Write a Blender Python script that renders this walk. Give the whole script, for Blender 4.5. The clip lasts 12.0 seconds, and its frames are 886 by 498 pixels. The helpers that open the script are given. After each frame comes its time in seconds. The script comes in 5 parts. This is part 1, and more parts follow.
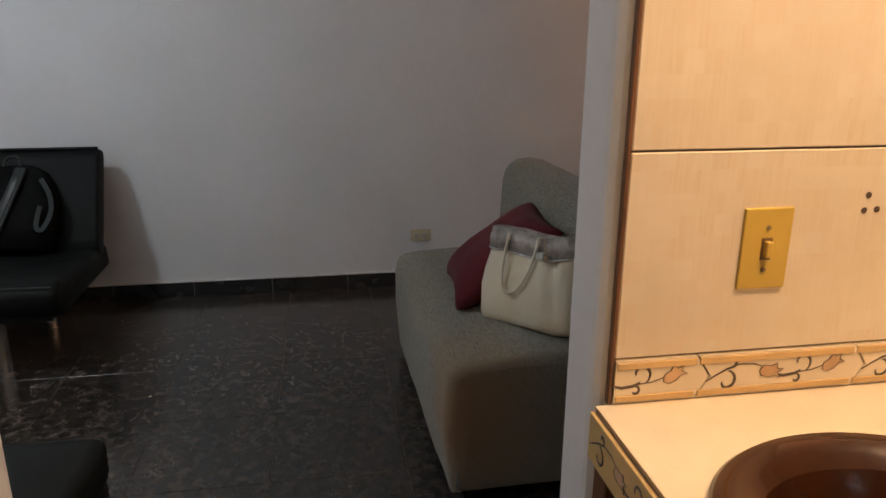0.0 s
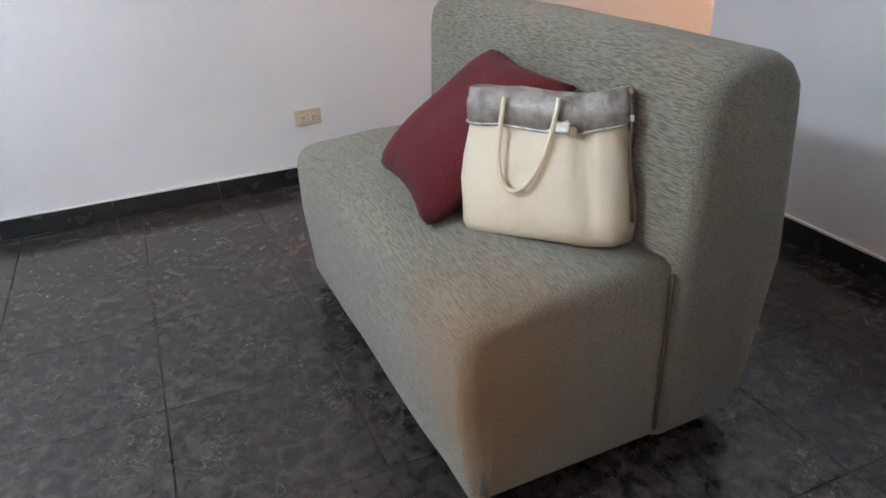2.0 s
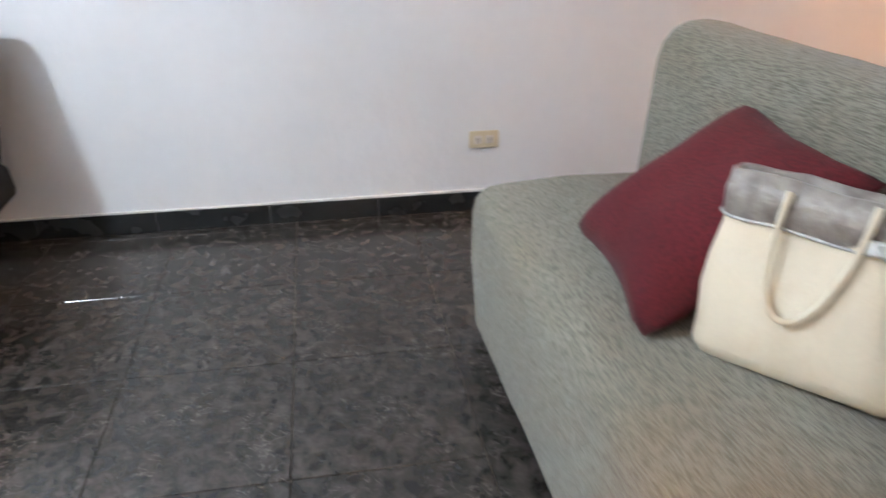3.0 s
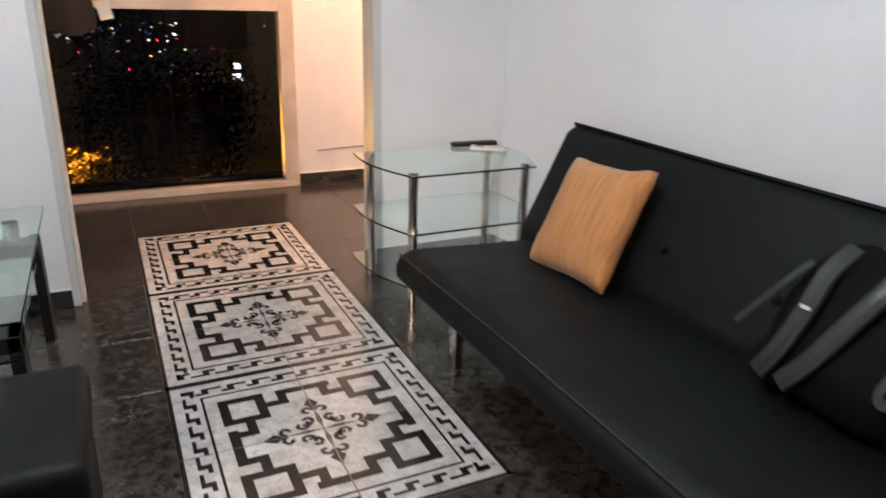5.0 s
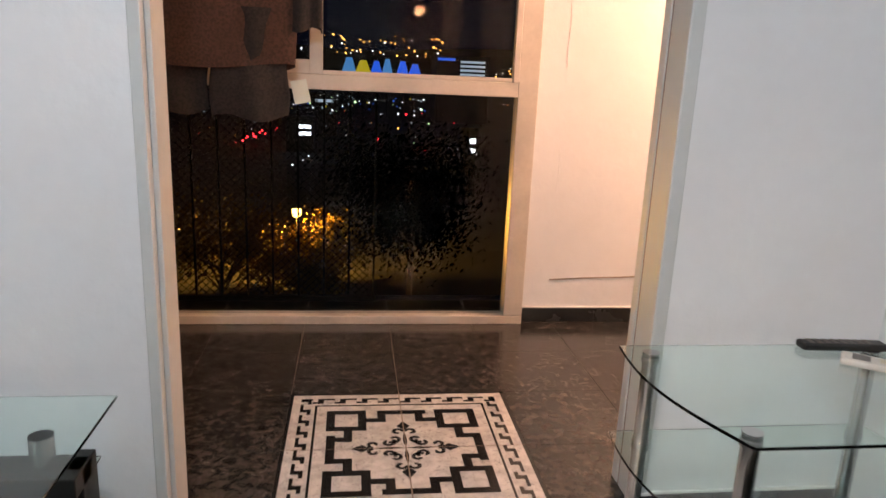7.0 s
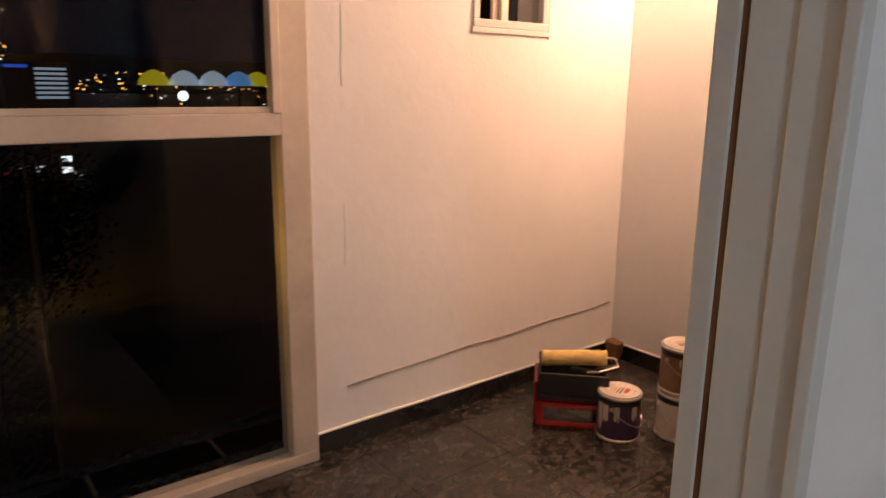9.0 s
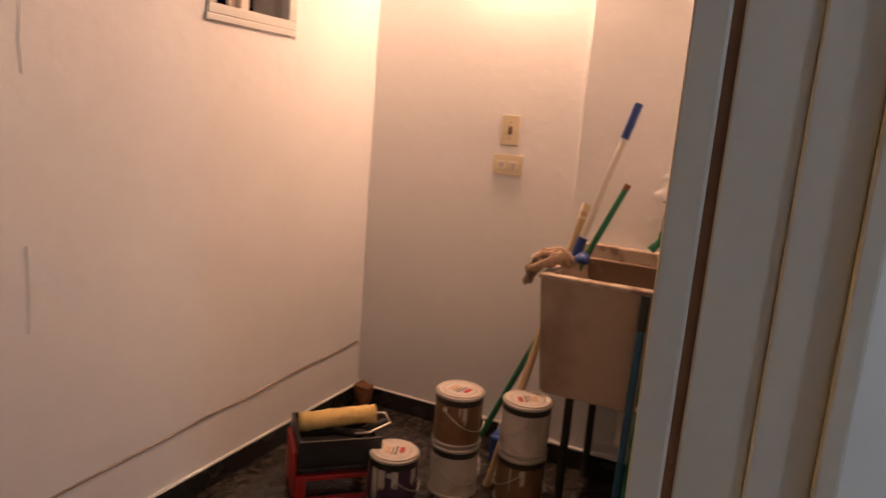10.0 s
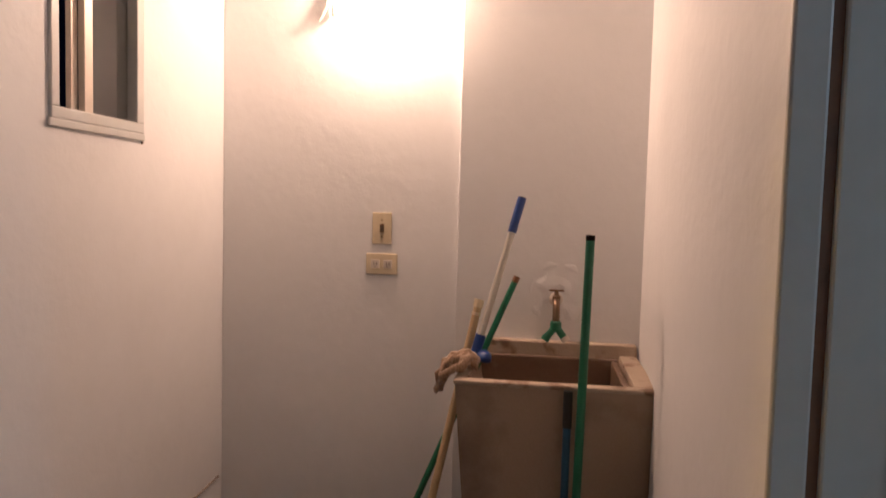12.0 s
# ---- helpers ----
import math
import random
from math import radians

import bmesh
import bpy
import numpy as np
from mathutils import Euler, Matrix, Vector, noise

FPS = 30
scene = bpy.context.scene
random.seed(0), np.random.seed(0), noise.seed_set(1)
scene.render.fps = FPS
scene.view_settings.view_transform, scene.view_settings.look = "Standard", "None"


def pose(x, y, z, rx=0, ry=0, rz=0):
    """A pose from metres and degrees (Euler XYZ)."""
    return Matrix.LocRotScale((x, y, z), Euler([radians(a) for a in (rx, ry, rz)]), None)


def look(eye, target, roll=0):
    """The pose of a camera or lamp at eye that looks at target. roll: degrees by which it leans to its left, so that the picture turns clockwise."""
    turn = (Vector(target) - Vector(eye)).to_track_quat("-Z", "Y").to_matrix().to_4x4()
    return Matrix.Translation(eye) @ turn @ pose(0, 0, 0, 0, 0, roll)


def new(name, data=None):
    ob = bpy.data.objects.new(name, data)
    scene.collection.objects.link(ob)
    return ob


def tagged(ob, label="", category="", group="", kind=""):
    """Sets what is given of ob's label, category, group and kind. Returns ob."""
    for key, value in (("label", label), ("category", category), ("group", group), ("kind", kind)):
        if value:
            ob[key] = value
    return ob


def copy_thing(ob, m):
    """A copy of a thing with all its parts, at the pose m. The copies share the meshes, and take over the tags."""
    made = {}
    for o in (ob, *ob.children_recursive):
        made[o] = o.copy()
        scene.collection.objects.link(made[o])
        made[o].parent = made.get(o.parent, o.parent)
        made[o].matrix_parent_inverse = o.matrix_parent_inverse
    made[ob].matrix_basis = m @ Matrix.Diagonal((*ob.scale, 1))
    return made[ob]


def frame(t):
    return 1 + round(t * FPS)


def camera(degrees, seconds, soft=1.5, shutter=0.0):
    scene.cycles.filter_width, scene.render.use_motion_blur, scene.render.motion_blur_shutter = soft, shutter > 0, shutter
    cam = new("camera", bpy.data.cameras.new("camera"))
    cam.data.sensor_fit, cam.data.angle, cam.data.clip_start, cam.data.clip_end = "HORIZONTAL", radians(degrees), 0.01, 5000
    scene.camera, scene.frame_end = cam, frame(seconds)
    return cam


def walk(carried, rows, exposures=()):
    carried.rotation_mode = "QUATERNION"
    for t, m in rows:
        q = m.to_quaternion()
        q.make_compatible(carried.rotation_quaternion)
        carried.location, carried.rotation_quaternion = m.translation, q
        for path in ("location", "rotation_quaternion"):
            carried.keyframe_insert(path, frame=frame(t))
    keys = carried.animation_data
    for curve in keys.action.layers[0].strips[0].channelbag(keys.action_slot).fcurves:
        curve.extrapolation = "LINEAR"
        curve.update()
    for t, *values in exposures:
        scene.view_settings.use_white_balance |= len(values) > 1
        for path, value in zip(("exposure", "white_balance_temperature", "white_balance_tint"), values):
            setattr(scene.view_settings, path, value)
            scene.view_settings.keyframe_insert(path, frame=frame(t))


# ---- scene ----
cam = camera(64.5, 12.0, shutter=0.25)
PATH = [
    (0, (-3.704, -3.623, 1.309), (-2.026, -3.913, 0.806), 0.3),
    (0.5, (-3.591, -3.618, 1.265), (-1.939, -3.951, 0.704), -2.0),
    (1, (-3.397, -3.593, 1.182), (-1.875, -4.199, 0.497), -4.3),
    (1.5, (-3.138, -3.515, 1.132), (-1.652, -4.139, 0.388), -5.8),
    (2, (-2.870, -3.550, 1.103), (-1.405, -4.146, 0.296), -2.9),
    (2.5, (-2.704, -3.578, 1.104), (-1.238, -4.166, 0.291), -1.4),
    (3, (-2.486, -3.545, 1.112), (-0.925, -3.820, 0.309), 0.1),
    (3.2, (-2.386, -3.496, 1.120), (-0.797, -3.600, 0.334), 0.8),
    (4.8, (-1.888, -3.244, 1.273), (-0.927, -1.645, 0.554), 1.3),
    (5, (-1.84, -3.117, 1.272), (-1.014, -1.424, 0.6), 1.6),
    (5.5, (-1.719, -2.799, 1.279), (-1.091, -1.01, 0.641), 2.7),
    (6, (-1.58, -2.455, 1.276), (-1.161, -0.583, 0.711), 1.3),
    (6.5, (-1.529, -2.123, 1.267), (-1.228, -0.214, 0.752), 3.4),
    (6.7, (-1.529, -1.968, 1.268), (-1.275, -0.047, 0.772), 2.6),
    (8.3, (-1.637, -0.883, 1.295), (-1.033, 0.965, 0.828), 0.8),
    (8.5, (-1.671, -0.716, 1.299), (-0.885, 1.059, 0.819), -0.3),
    (8.8, (-1.743, -0.561, 1.325), (-0.693, 1.072, 0.844), -0.0),
    (9.1, (-1.7, -0.35, 1.326), (-0.431, 1.131, 0.886), 1.0),
    (9.5, (-1.626, -0.12, 1.344), (-0.125, 1.132, 0.923), 1.8),
    (10, (-1.552, 0.104, 1.303), (0.224, 0.944, 0.928), 4.6),
    (10.5, (-1.535, 0.341, 1.332), (0.408, 0.667, 0.988), 3.4),
    (11, (-1.535, 0.478, 1.332), (0.417, 0.729, 0.971), 2.0),
    (11.5, (-1.538, 0.505, 1.319), (0.423, 0.731, 1.0), 2.2),
    (12, (-1.515, 0.501, 1.356), (0.463, 0.771, 1.23), 1.5),
]
walk(cam, [(t, look(eye, target, roll)) for t, eye, target, roll in PATH],
     [(0, -0.15, 6500, 10), (0.5, 0.35, 6200, 9), (1.0, 0.45, 6200, 9), (1.5, 0.75, 6250, 10), (2.0, 1.65, 5900, 9), (2.5, 1.87, 5950, 9), (3.2, 1.85, 6000, 9),
      (4.8, 1.0, 6500, 10), (6.7, 0.7, 6500, 10), (8.3, 0.35, 6500, 10), (8.8, 0.0, 6500, 10), (9.2, -0.3, 6500, 10), (9.7, -0.55, 6400, 10),
      (10.5, -0.62, 5800, 7), (11.0, -0.48, 5400, 4), (12.0, -0.98, 5150, 0)])

# ---- world and lamps ----
world = bpy.data.worlds.new("night")
world.use_nodes = True
scene.world = world
world.node_tree.nodes["Background"].inputs[0].default_value = (0.01, 0.013, 0.03, 1)
world.node_tree.nodes["Background"].inputs[1].default_value = 0.12


def lamp(name, place, watts, colour, radius):
    data = bpy.data.lights.new(name, "POINT")
    data.energy, data.color, data.shadow_soft_size = watts, colour, radius
    ob = new(name, data)
    ob.location = place
    return ob


LIVING, LAUNDRY, KITCHEN, HALL = (-1.7, -1.85, 2.24), (0.935, 1.06, 2.13), (-3.35, -4.40, 2.25), (-0.5, -6.7, 2.2)
lamp("living_lamp", LIVING, 38, (0.84, 0.93, 1.0), 0.09)
lamp("laundry_lamp", LAUNDRY, 88, (1.0, 0.545, 0.325), 0.035)
lamp("kitchen_lamp", KITCHEN, 74, (1.0, 0.655, 0.41), 0.08)
lamp("hall_lamp", HALL, 20, (1.0, 0.50, 0.24), 0.08)
lamp("street_light", (-5.2, 44.6, -8.2), 12000, (1.0, 0.47, 0.06), 0.3)


# ---- materials ----
def mat(name, colour, rough=0.5, metal=0.0, spec=0.5, scale=8.0, vary=0.06, fine=90.0, bump=0.0, other=None, cut=(0.45, 0.6), coat=0.0, random_tint=0.0):
    """A principled material with two scales of variation, a second colour in patches, and fine relief."""
    m = bpy.data.materials.new(name)
    m.use_nodes = True
    n, l = m.node_tree.nodes, m.node_tree.links
    b = n["Principled BSDF"]
    b.inputs["Metallic"].default_value = metal
    b.inputs["Specular IOR Level"].default_value = spec
    b.inputs["Coat Weight"].default_value = coat
    tc = n.new("ShaderNodeTexCoord")
    big, small = n.new("ShaderNodeTexNoise"), n.new("ShaderNodeTexNoise")
    big.inputs["Scale"].default_value, small.inputs["Scale"].default_value = scale, fine
    big.inputs["Detail"].default_value, small.inputs["Detail"].default_value = 5, 3
    l.new(tc.outputs["Object"], big.inputs["Vector"])
    l.new(tc.outputs["Object"], small.inputs["Vector"])
    ramp = n.new("ShaderNodeValToRGB")
    ramp.color_ramp.elements[0].position, ramp.color_ramp.elements[1].position = cut
    dark = tuple(c * (1 - 2 * vary) for c in colour) if other is None else other
    ramp.color_ramp.elements[0].color = (*colour, 1)
    ramp.color_ramp.elements[1].color = (*dark, 1)
    l.new(big.outputs["Fac"], ramp.inputs["Fac"])
    hsv = n.new("ShaderNodeHueSaturation")
    span = n.new("ShaderNodeMapRange")
    span.inputs["To Min"].default_value, span.inputs["To Max"].default_value = 1 - vary, 1 + vary
    l.new(small.outputs["Fac"], span.inputs["Value"])
    l.new(ramp.outputs["Color"], hsv.inputs["Color"])
    value = span.outputs["Result"]
    if random_tint:
        info, rr, mul = n.new("ShaderNodeObjectInfo"), n.new("ShaderNodeMapRange"), n.new("ShaderNodeMath")
        rr.inputs["To Min"].default_value, rr.inputs["To Max"].default_value = 1 - random_tint, 1 + random_tint
        mul.operation = "MULTIPLY"
        l.new(info.outputs["Random"], rr.inputs["Value"])
        l.new(rr.outputs["Result"], mul.inputs[0])
        l.new(value, mul.inputs[1])
        value = mul.outputs["Value"]
    l.new(value, hsv.inputs["Value"])
    l.new(hsv.outputs["Color"], b.inputs["Base Color"])
    ro = n.new("ShaderNodeMapRange")
    ro.inputs["To Min"].default_value, ro.inputs["To Max"].default_value = max(rough - 0.08, 0.02), min(rough + 0.1, 1)
    l.new(big.outputs["Fac"], ro.inputs["Value"])
    l.new(ro.outputs["Result"], b.inputs["Roughness"])
    if bump:
        bp = n.new("ShaderNodeBump")
        bp.inputs["Strength"].default_value, bp.inputs["Distance"].default_value = bump, 0.004
        l.new(small.outputs["Fac"], bp.inputs["Height"])
        l.new(bp.outputs["Normal"], b.inputs["Normal"])
    return m


def woven(name, a, b_colour, across, thread=260.0, bump=0.5, dirt=None, sheen=0.2):
    """Cloth: two bands of thread crossing, with slubs."""
    m = mat(name, a, 0.9, scale=3.0, vary=0.05, other=dirt or b_colour, cut=(0.5, 0.75))
    n, l = m.node_tree.nodes, m.node_tree.links
    p = n["Principled BSDF"]
    p.inputs["Sheen Weight"].default_value = sheen
    tc = next(x for x in n if x.type == "TEX_COORD")
    mp = n.new("ShaderNodeMapping")
    mp.inputs["Scale"].default_value = across
    slub = n.new("ShaderNodeTexNoise")
    slub.inputs["Scale"].default_value, slub.inputs["Detail"].default_value = thread, 3
    l.new(tc.outputs["Object"], mp.inputs["Vector"])
    l.new(mp.outputs["Vector"], slub.inputs["Vector"])
    old = p.inputs["Base Color"].links[0].from_socket
    mix, ramp = n.new("ShaderNodeMix"), n.new("ShaderNodeValToRGB")
    mix.data_type = "RGBA"
    ramp.color_ramp.elements[0].position, ramp.color_ramp.elements[1].position = 0.42, 0.62
    l.new(slub.outputs["Fac"], ramp.inputs["Fac"])
    l.new(ramp.outputs["Color"], mix.inputs["Factor"])
    l.new(old, mix.inputs["A"])
    mix.inputs["B"].default_value = (*b_colour, 1)
    l.new(mix.outputs["Result"], p.inputs["Base Color"])
    bp = n.new("ShaderNodeBump")
    bp.inputs["Strength"].default_value, bp.inputs["Distance"].default_value = bump, 0.003
    l.new(slub.outputs["Fac"], bp.inputs["Height"])
    l.new(bp.outputs["Normal"], p.inputs["Normal"])
    return m


def glass(name, tint, rough=0.0, ior=1.5):
    m = bpy.data.materials.new(name)
    m.use_nodes = True
    b = m.node_tree.nodes["Principled BSDF"]
    b.inputs["Base Color"].default_value = (*tint, 1)
    b.inputs["Roughness"].default_value, b.inputs["IOR"].default_value, b.inputs["Transmission Weight"].default_value = rough, ior, 1.0
    return m


def glow(name, colour, strength):
    m = bpy.data.materials.new(name)
    m.use_nodes = True
    b = m.node_tree.nodes["Principled BSDF"]
    b.inputs["Base Color"].default_value = (*colour, 1)
    b.inputs["Emission Color"].default_value, b.inputs["Emission Strength"].default_value = (*colour, 1), strength
    return m


def marbled(name, base, vein, cloud, rough, veins=0.5, patch=(0.40, 0.70), size=17):
    """Polished tile: clouded ground with thin pale veins."""
    m = mat(name, base, rough, scale=size, vary=0.10, other=cloud, cut=patch, random_tint=0.12)
    n, l = m.node_tree.nodes, m.node_tree.links
    p = n["Principled BSDF"]
    tc = next(x for x in n if x.type == "TEX_COORD")
    info = n.new("ShaderNodeObjectInfo")
    big = next(x for x in n if x.type == "TEX_NOISE")
    big.inputs["Roughness"].default_value, big.inputs["Distortion"].default_value = 0.66, 0.4
    shift = n.new("ShaderNodeVectorMath")
    shift.operation = "MULTIPLY_ADD"
    shift.inputs[1].default_value = (1, 1, 1)
    l.new(tc.outputs["Object"], shift.inputs[0])
    l.new(info.outputs["Location"], shift.inputs[2])
    l.new(shift.outputs["Vector"], big.inputs["Vector"])
    warp = n.new("ShaderNodeTexNoise")
    warp.inputs["Scale"].default_value, warp.inputs["Detail"].default_value, warp.inputs["Distortion"].default_value = 22, 8, 1.2
    l.new(shift.outputs["Vector"], warp.inputs["Vector"])
    ramp = n.new("ShaderNodeValToRGB")
    e = ramp.color_ramp.elements
    e[0].position, e[1].position = 0.488, 0.512
    e[0].color, e[1].color = (0, 0, 0, 1), (0, 0, 0, 1)
    mid = e.new(0.5)
    mid.color = (1, 1, 1, 1)
    l.new(warp.outputs["Fac"], ramp.inputs["Fac"])
    old = p.inputs["Base Color"].links[0].from_socket
    sparse, keep, few = n.new("ShaderNodeTexNoise"), n.new("ShaderNodeMapRange"), n.new("ShaderNodeMath")
    sparse.inputs["Scale"].default_value, sparse.inputs["Detail"].default_value = 7, 3
    l.new(shift.outputs["Vector"], sparse.inputs["Vector"])
    keep.inputs["From Min"].default_value, keep.inputs["From Max"].default_value = veins, veins + 0.1
    l.new(sparse.outputs["Fac"], keep.inputs["Value"])
    few.operation = "MULTIPLY"
    l.new(keep.outputs["Result"], few.inputs[0])
    l.new(ramp.outputs["Color"], few.inputs[1])
    mix = n.new("ShaderNodeMix")
    mix.data_type = "RGBA"
    l.new(few.outputs["Value"], mix.inputs["Factor"])
    l.new(old, mix.inputs["A"])
    mix.inputs["B"].default_value = (*vein, 1)
    l.new(mix.outputs["Result"], p.inputs["Base Color"])
    return m


def stain(m, centre, size, colour):
    """A soft-edged stain of uneven outline on a cloth."""
    n, l = m.node_tree.nodes, m.node_tree.links
    p = n["Principled BSDF"]
    tc = next(x for x in n if x.type == "TEX_COORD")
    away, edge, add, ramp, mix = n.new("ShaderNodeVectorMath"), n.new("ShaderNodeTexNoise"), n.new("ShaderNodeMath"), n.new("ShaderNodeMapRange"), n.new("ShaderNodeMix")
    away.operation, away.inputs[1].default_value = "DISTANCE", centre
    edge.inputs["Scale"].default_value, edge.inputs["Detail"].default_value = 7, 5
    add.operation, add.inputs[1].default_value = "MULTIPLY_ADD", 0.5 * size
    l.new(tc.outputs["Object"], away.inputs[0])
    l.new(tc.outputs["Object"], edge.inputs["Vector"])
    l.new(edge.outputs["Fac"], add.inputs[0])
    l.new(away.outputs["Value"], add.inputs[2])
    ramp.inputs["From Min"].default_value, ramp.inputs["From Max"].default_value = 0.35 * size, 1.25 * size
    ramp.inputs["To Min"].default_value, ramp.inputs["To Max"].default_value = 0.75, 0.0
    l.new(add.outputs["Value"], ramp.inputs["Value"])
    mix.data_type = "RGBA"
    l.new(ramp.outputs["Result"], mix.inputs["Factor"])
    l.new(p.inputs["Base Color"].links[0].from_socket, mix.inputs["A"])
    mix.inputs["B"].default_value = (*colour, 1)
    l.new(mix.outputs["Result"], p.inputs["Base Color"])


def streaked(m, course, width, dark):
    """Courses of faint upright brush marks pressed into a glazed tile, seen along x."""
    n, l = m.node_tree.nodes, m.node_tree.links
    p = n["Principled BSDF"]
    tc, split, join, brick, marks, ramp, mul, mix = (n.new("ShaderNode" + k) for k in ("TexCoord", "SeparateXYZ", "CombineXYZ", "TexBrick", "TexNoise", "MapRange", "Math", "Mix"))
    l.new(tc.outputs["Object"], split.inputs[0])
    l.new(split.outputs["Y"], join.inputs[0])
    l.new(split.outputs["Z"], join.inputs[1])
    l.new(join.outputs[0], brick.inputs["Vector"])
    brick.inputs["Scale"].default_value, brick.inputs["Brick Width"].default_value, brick.inputs["Row Height"].default_value = 1, width, course
    brick.inputs["Mortar Size"].default_value, brick.inputs["Bias"].default_value = 0.0, -0.1
    for k, v in (("Color1", 1.0), ("Color2", 0.0), ("Mortar", 0.3)):
        brick.inputs[k].default_value = (v, v, v, 1)
    stretch = n.new("ShaderNodeMapping")
    stretch.inputs["Scale"].default_value = (260, 9, 1)
    l.new(join.outputs[0], stretch.inputs["Vector"])
    l.new(stretch.outputs["Vector"], marks.inputs["Vector"])
    marks.inputs["Scale"].default_value = 1
    ramp.inputs["From Min"].default_value, ramp.inputs["From Max"].default_value, ramp.inputs["To Min"].default_value = 0.35, 0.65, 0.3
    l.new(marks.outputs["Fac"], ramp.inputs["Value"])
    mul.operation = "MULTIPLY"
    l.new(ramp.outputs["Result"], mul.inputs[0])
    l.new(brick.outputs["Color"], mul.inputs[1])
    mix.data_type = "RGBA"
    l.new(mul.outputs["Value"], mix.inputs["Factor"])
    l.new(p.inputs["Base Color"].links[0].from_socket, mix.inputs["A"])
    mix.inputs["B"].default_value = (*dark, 1)
    l.new(mix.outputs["Result"], p.inputs["Base Color"])
    return m


PAINT = mat("wall_paint", (0.74, 0.74, 0.75), 0.6, scale=1.3, vary=0.025, fine=25, bump=0.42)
PAINT_GLOSS = mat("jamb_paint", (0.52, 0.53, 0.52), 0.45, scale=3, vary=0.04, fine=40, bump=0.1, other=(0.52, 0.49, 0.42), cut=(0.58, 0.8))
CEILING = mat("ceiling_paint", (0.78, 0.78, 0.77), 0.8, scale=2, vary=0.02)
TILE = marbled("dark_tile", (0.0135, 0.0115, 0.0102), (0.17, 0.15, 0.135), (0.080, 0.068, 0.060), 0.19, 0.50, (0.38, 0.75), 24)
GROUT = mat("grout", (0.16, 0.13, 0.10), 0.9, vary=0.1)
RUG_GROUT = mat("brown_grout", (0.22, 0.17, 0.13), 0.8, vary=0.1)
RUG = marbled("pale_marble_tile", (0.56, 0.54, 0.52), (0.17, 0.16, 0.16), (0.36, 0.34, 0.33), 0.10, 0.35)
INLAY = mat("black_print", (0.020, 0.018, 0.017), 0.15, vary=0.1)
ROSETTE = mat("dark_grey_print", (0.035, 0.032, 0.03), 0.15, vary=0.1)
SKIRT = mat("black_skirting", (0.020, 0.021, 0.021), 0.25, vary=0.12)
SKIRT_TOP = mat("skirting_paint_edge", (0.72, 0.71, 0.69), 0.7, fine=30, vary=0.08)
SOFA = woven("sofa_weave", (0.262, 0.250, 0.198), (0.125, 0.116, 0.088), (40, 400, 400), 1.0, 1.0, dirt=(0.225, 0.195, 0.135))
stain(SOFA, (-0.56, -0.03, 0.30), 0.30, (0.23, 0.125, 0.05))
SOFA_SEAM = mat("sofa_seam", (0.08, 0.07, 0.05), 0.9, vary=0.1)
PIPING = mat("silvery_leather", (0.55, 0.55, 0.52), 0.25, metal=0.4, scale=40, vary=0.1)
LINING = mat("pink_lining", (0.50, 0.38, 0.33), 0.7, vary=0.06)
BURGUNDY = woven("burgundy_knit", (0.125, 0.007, 0.013), (0.07, 0.004, 0.008), (1, 1, 1), 160, 0.5, sheen=0.03)
MUSTARD = woven("mustard_weave", (0.47, 0.215, 0.075), (0.35, 0.145, 0.05), (0.2, 3.0, 0.2), 44, 0.5)
LEATHER = mat("black_leatherette", (0.0042, 0.0056, 0.0056), 0.55, spec=0.16, vary=0.1, fine=220, bump=0.25)
CREAM = mat("cream_leather", (0.70, 0.63, 0.49), 0.33, scale=6, vary=0.05, fine=120, bump=0.2, other=(0.58, 0.47, 0.31), cut=(0.5, 0.75))
SNAKE = mat("snakeskin_trim", (0.36, 0.33, 0.30), 0.28, scale=22, vary=0.15, fine=140, bump=0.5, other=(0.19, 0.165, 0.15), cut=(0.45, 0.65))
BLACK = mat("black_plastic", (0.014, 0.014, 0.014), 0.4, vary=0.1)
CHROME = mat("chrome", (0.62, 0.62, 0.62), 0.17, metal=1.0, vary=0.03)
ALU = mat("beige_aluminium", (0.60, 0.53, 0.46), 0.42, metal=0.2, scale=5, vary=0.06, fine=60)
DARKWOOD = mat("black_wood", (0.008, 0.0075, 0.007), 0.4, spec=0.3, vary=0.15)
GREEN_GLASS = glass("table_glass", (0.84, 0.95, 0.91))
PANE = glass("window_glass", (0.78, 0.78, 0.78), ior=1.22)
IVORY = mat("ivory_plastic", (0.64, 0.55, 0.38), 0.35, vary=0.04)
YELLOW = mat("yellowed_plastic", (0.62, 0.43, 0.08), 0.35, vary=0.04)
CERAMIC = mat("cream_wall_tile", (0.78, 0.67, 0.48), 0.15, scale=5, vary=0.03, coat=0.3)
WALL_TILE = streaked(mat("streaked_wall_tile", (0.80, 0.71, 0.54), 0.15, scale=5, vary=0.03, coat=0.3), 0.031, 0.026, (0.745, 0.62, 0.435))
BORDER = mat("border_tile", (0.68, 0.46, 0.20), 0.2, vary=0.05)
SCROLL = mat("brown_scroll_print", (0.10, 0.07, 0.045), 0.3, vary=0.1)
TULIP = mat("tulip_print", (0.60, 0.38, 0.20), 0.3, vary=0.1)
BROWN_SINK = mat("brown_enamel", (0.045, 0.016, 0.007), 0.12, vary=0.1)
CABINET = mat("brown_wood", (0.16, 0.07, 0.03), 0.5, scale=14, vary=0.12)
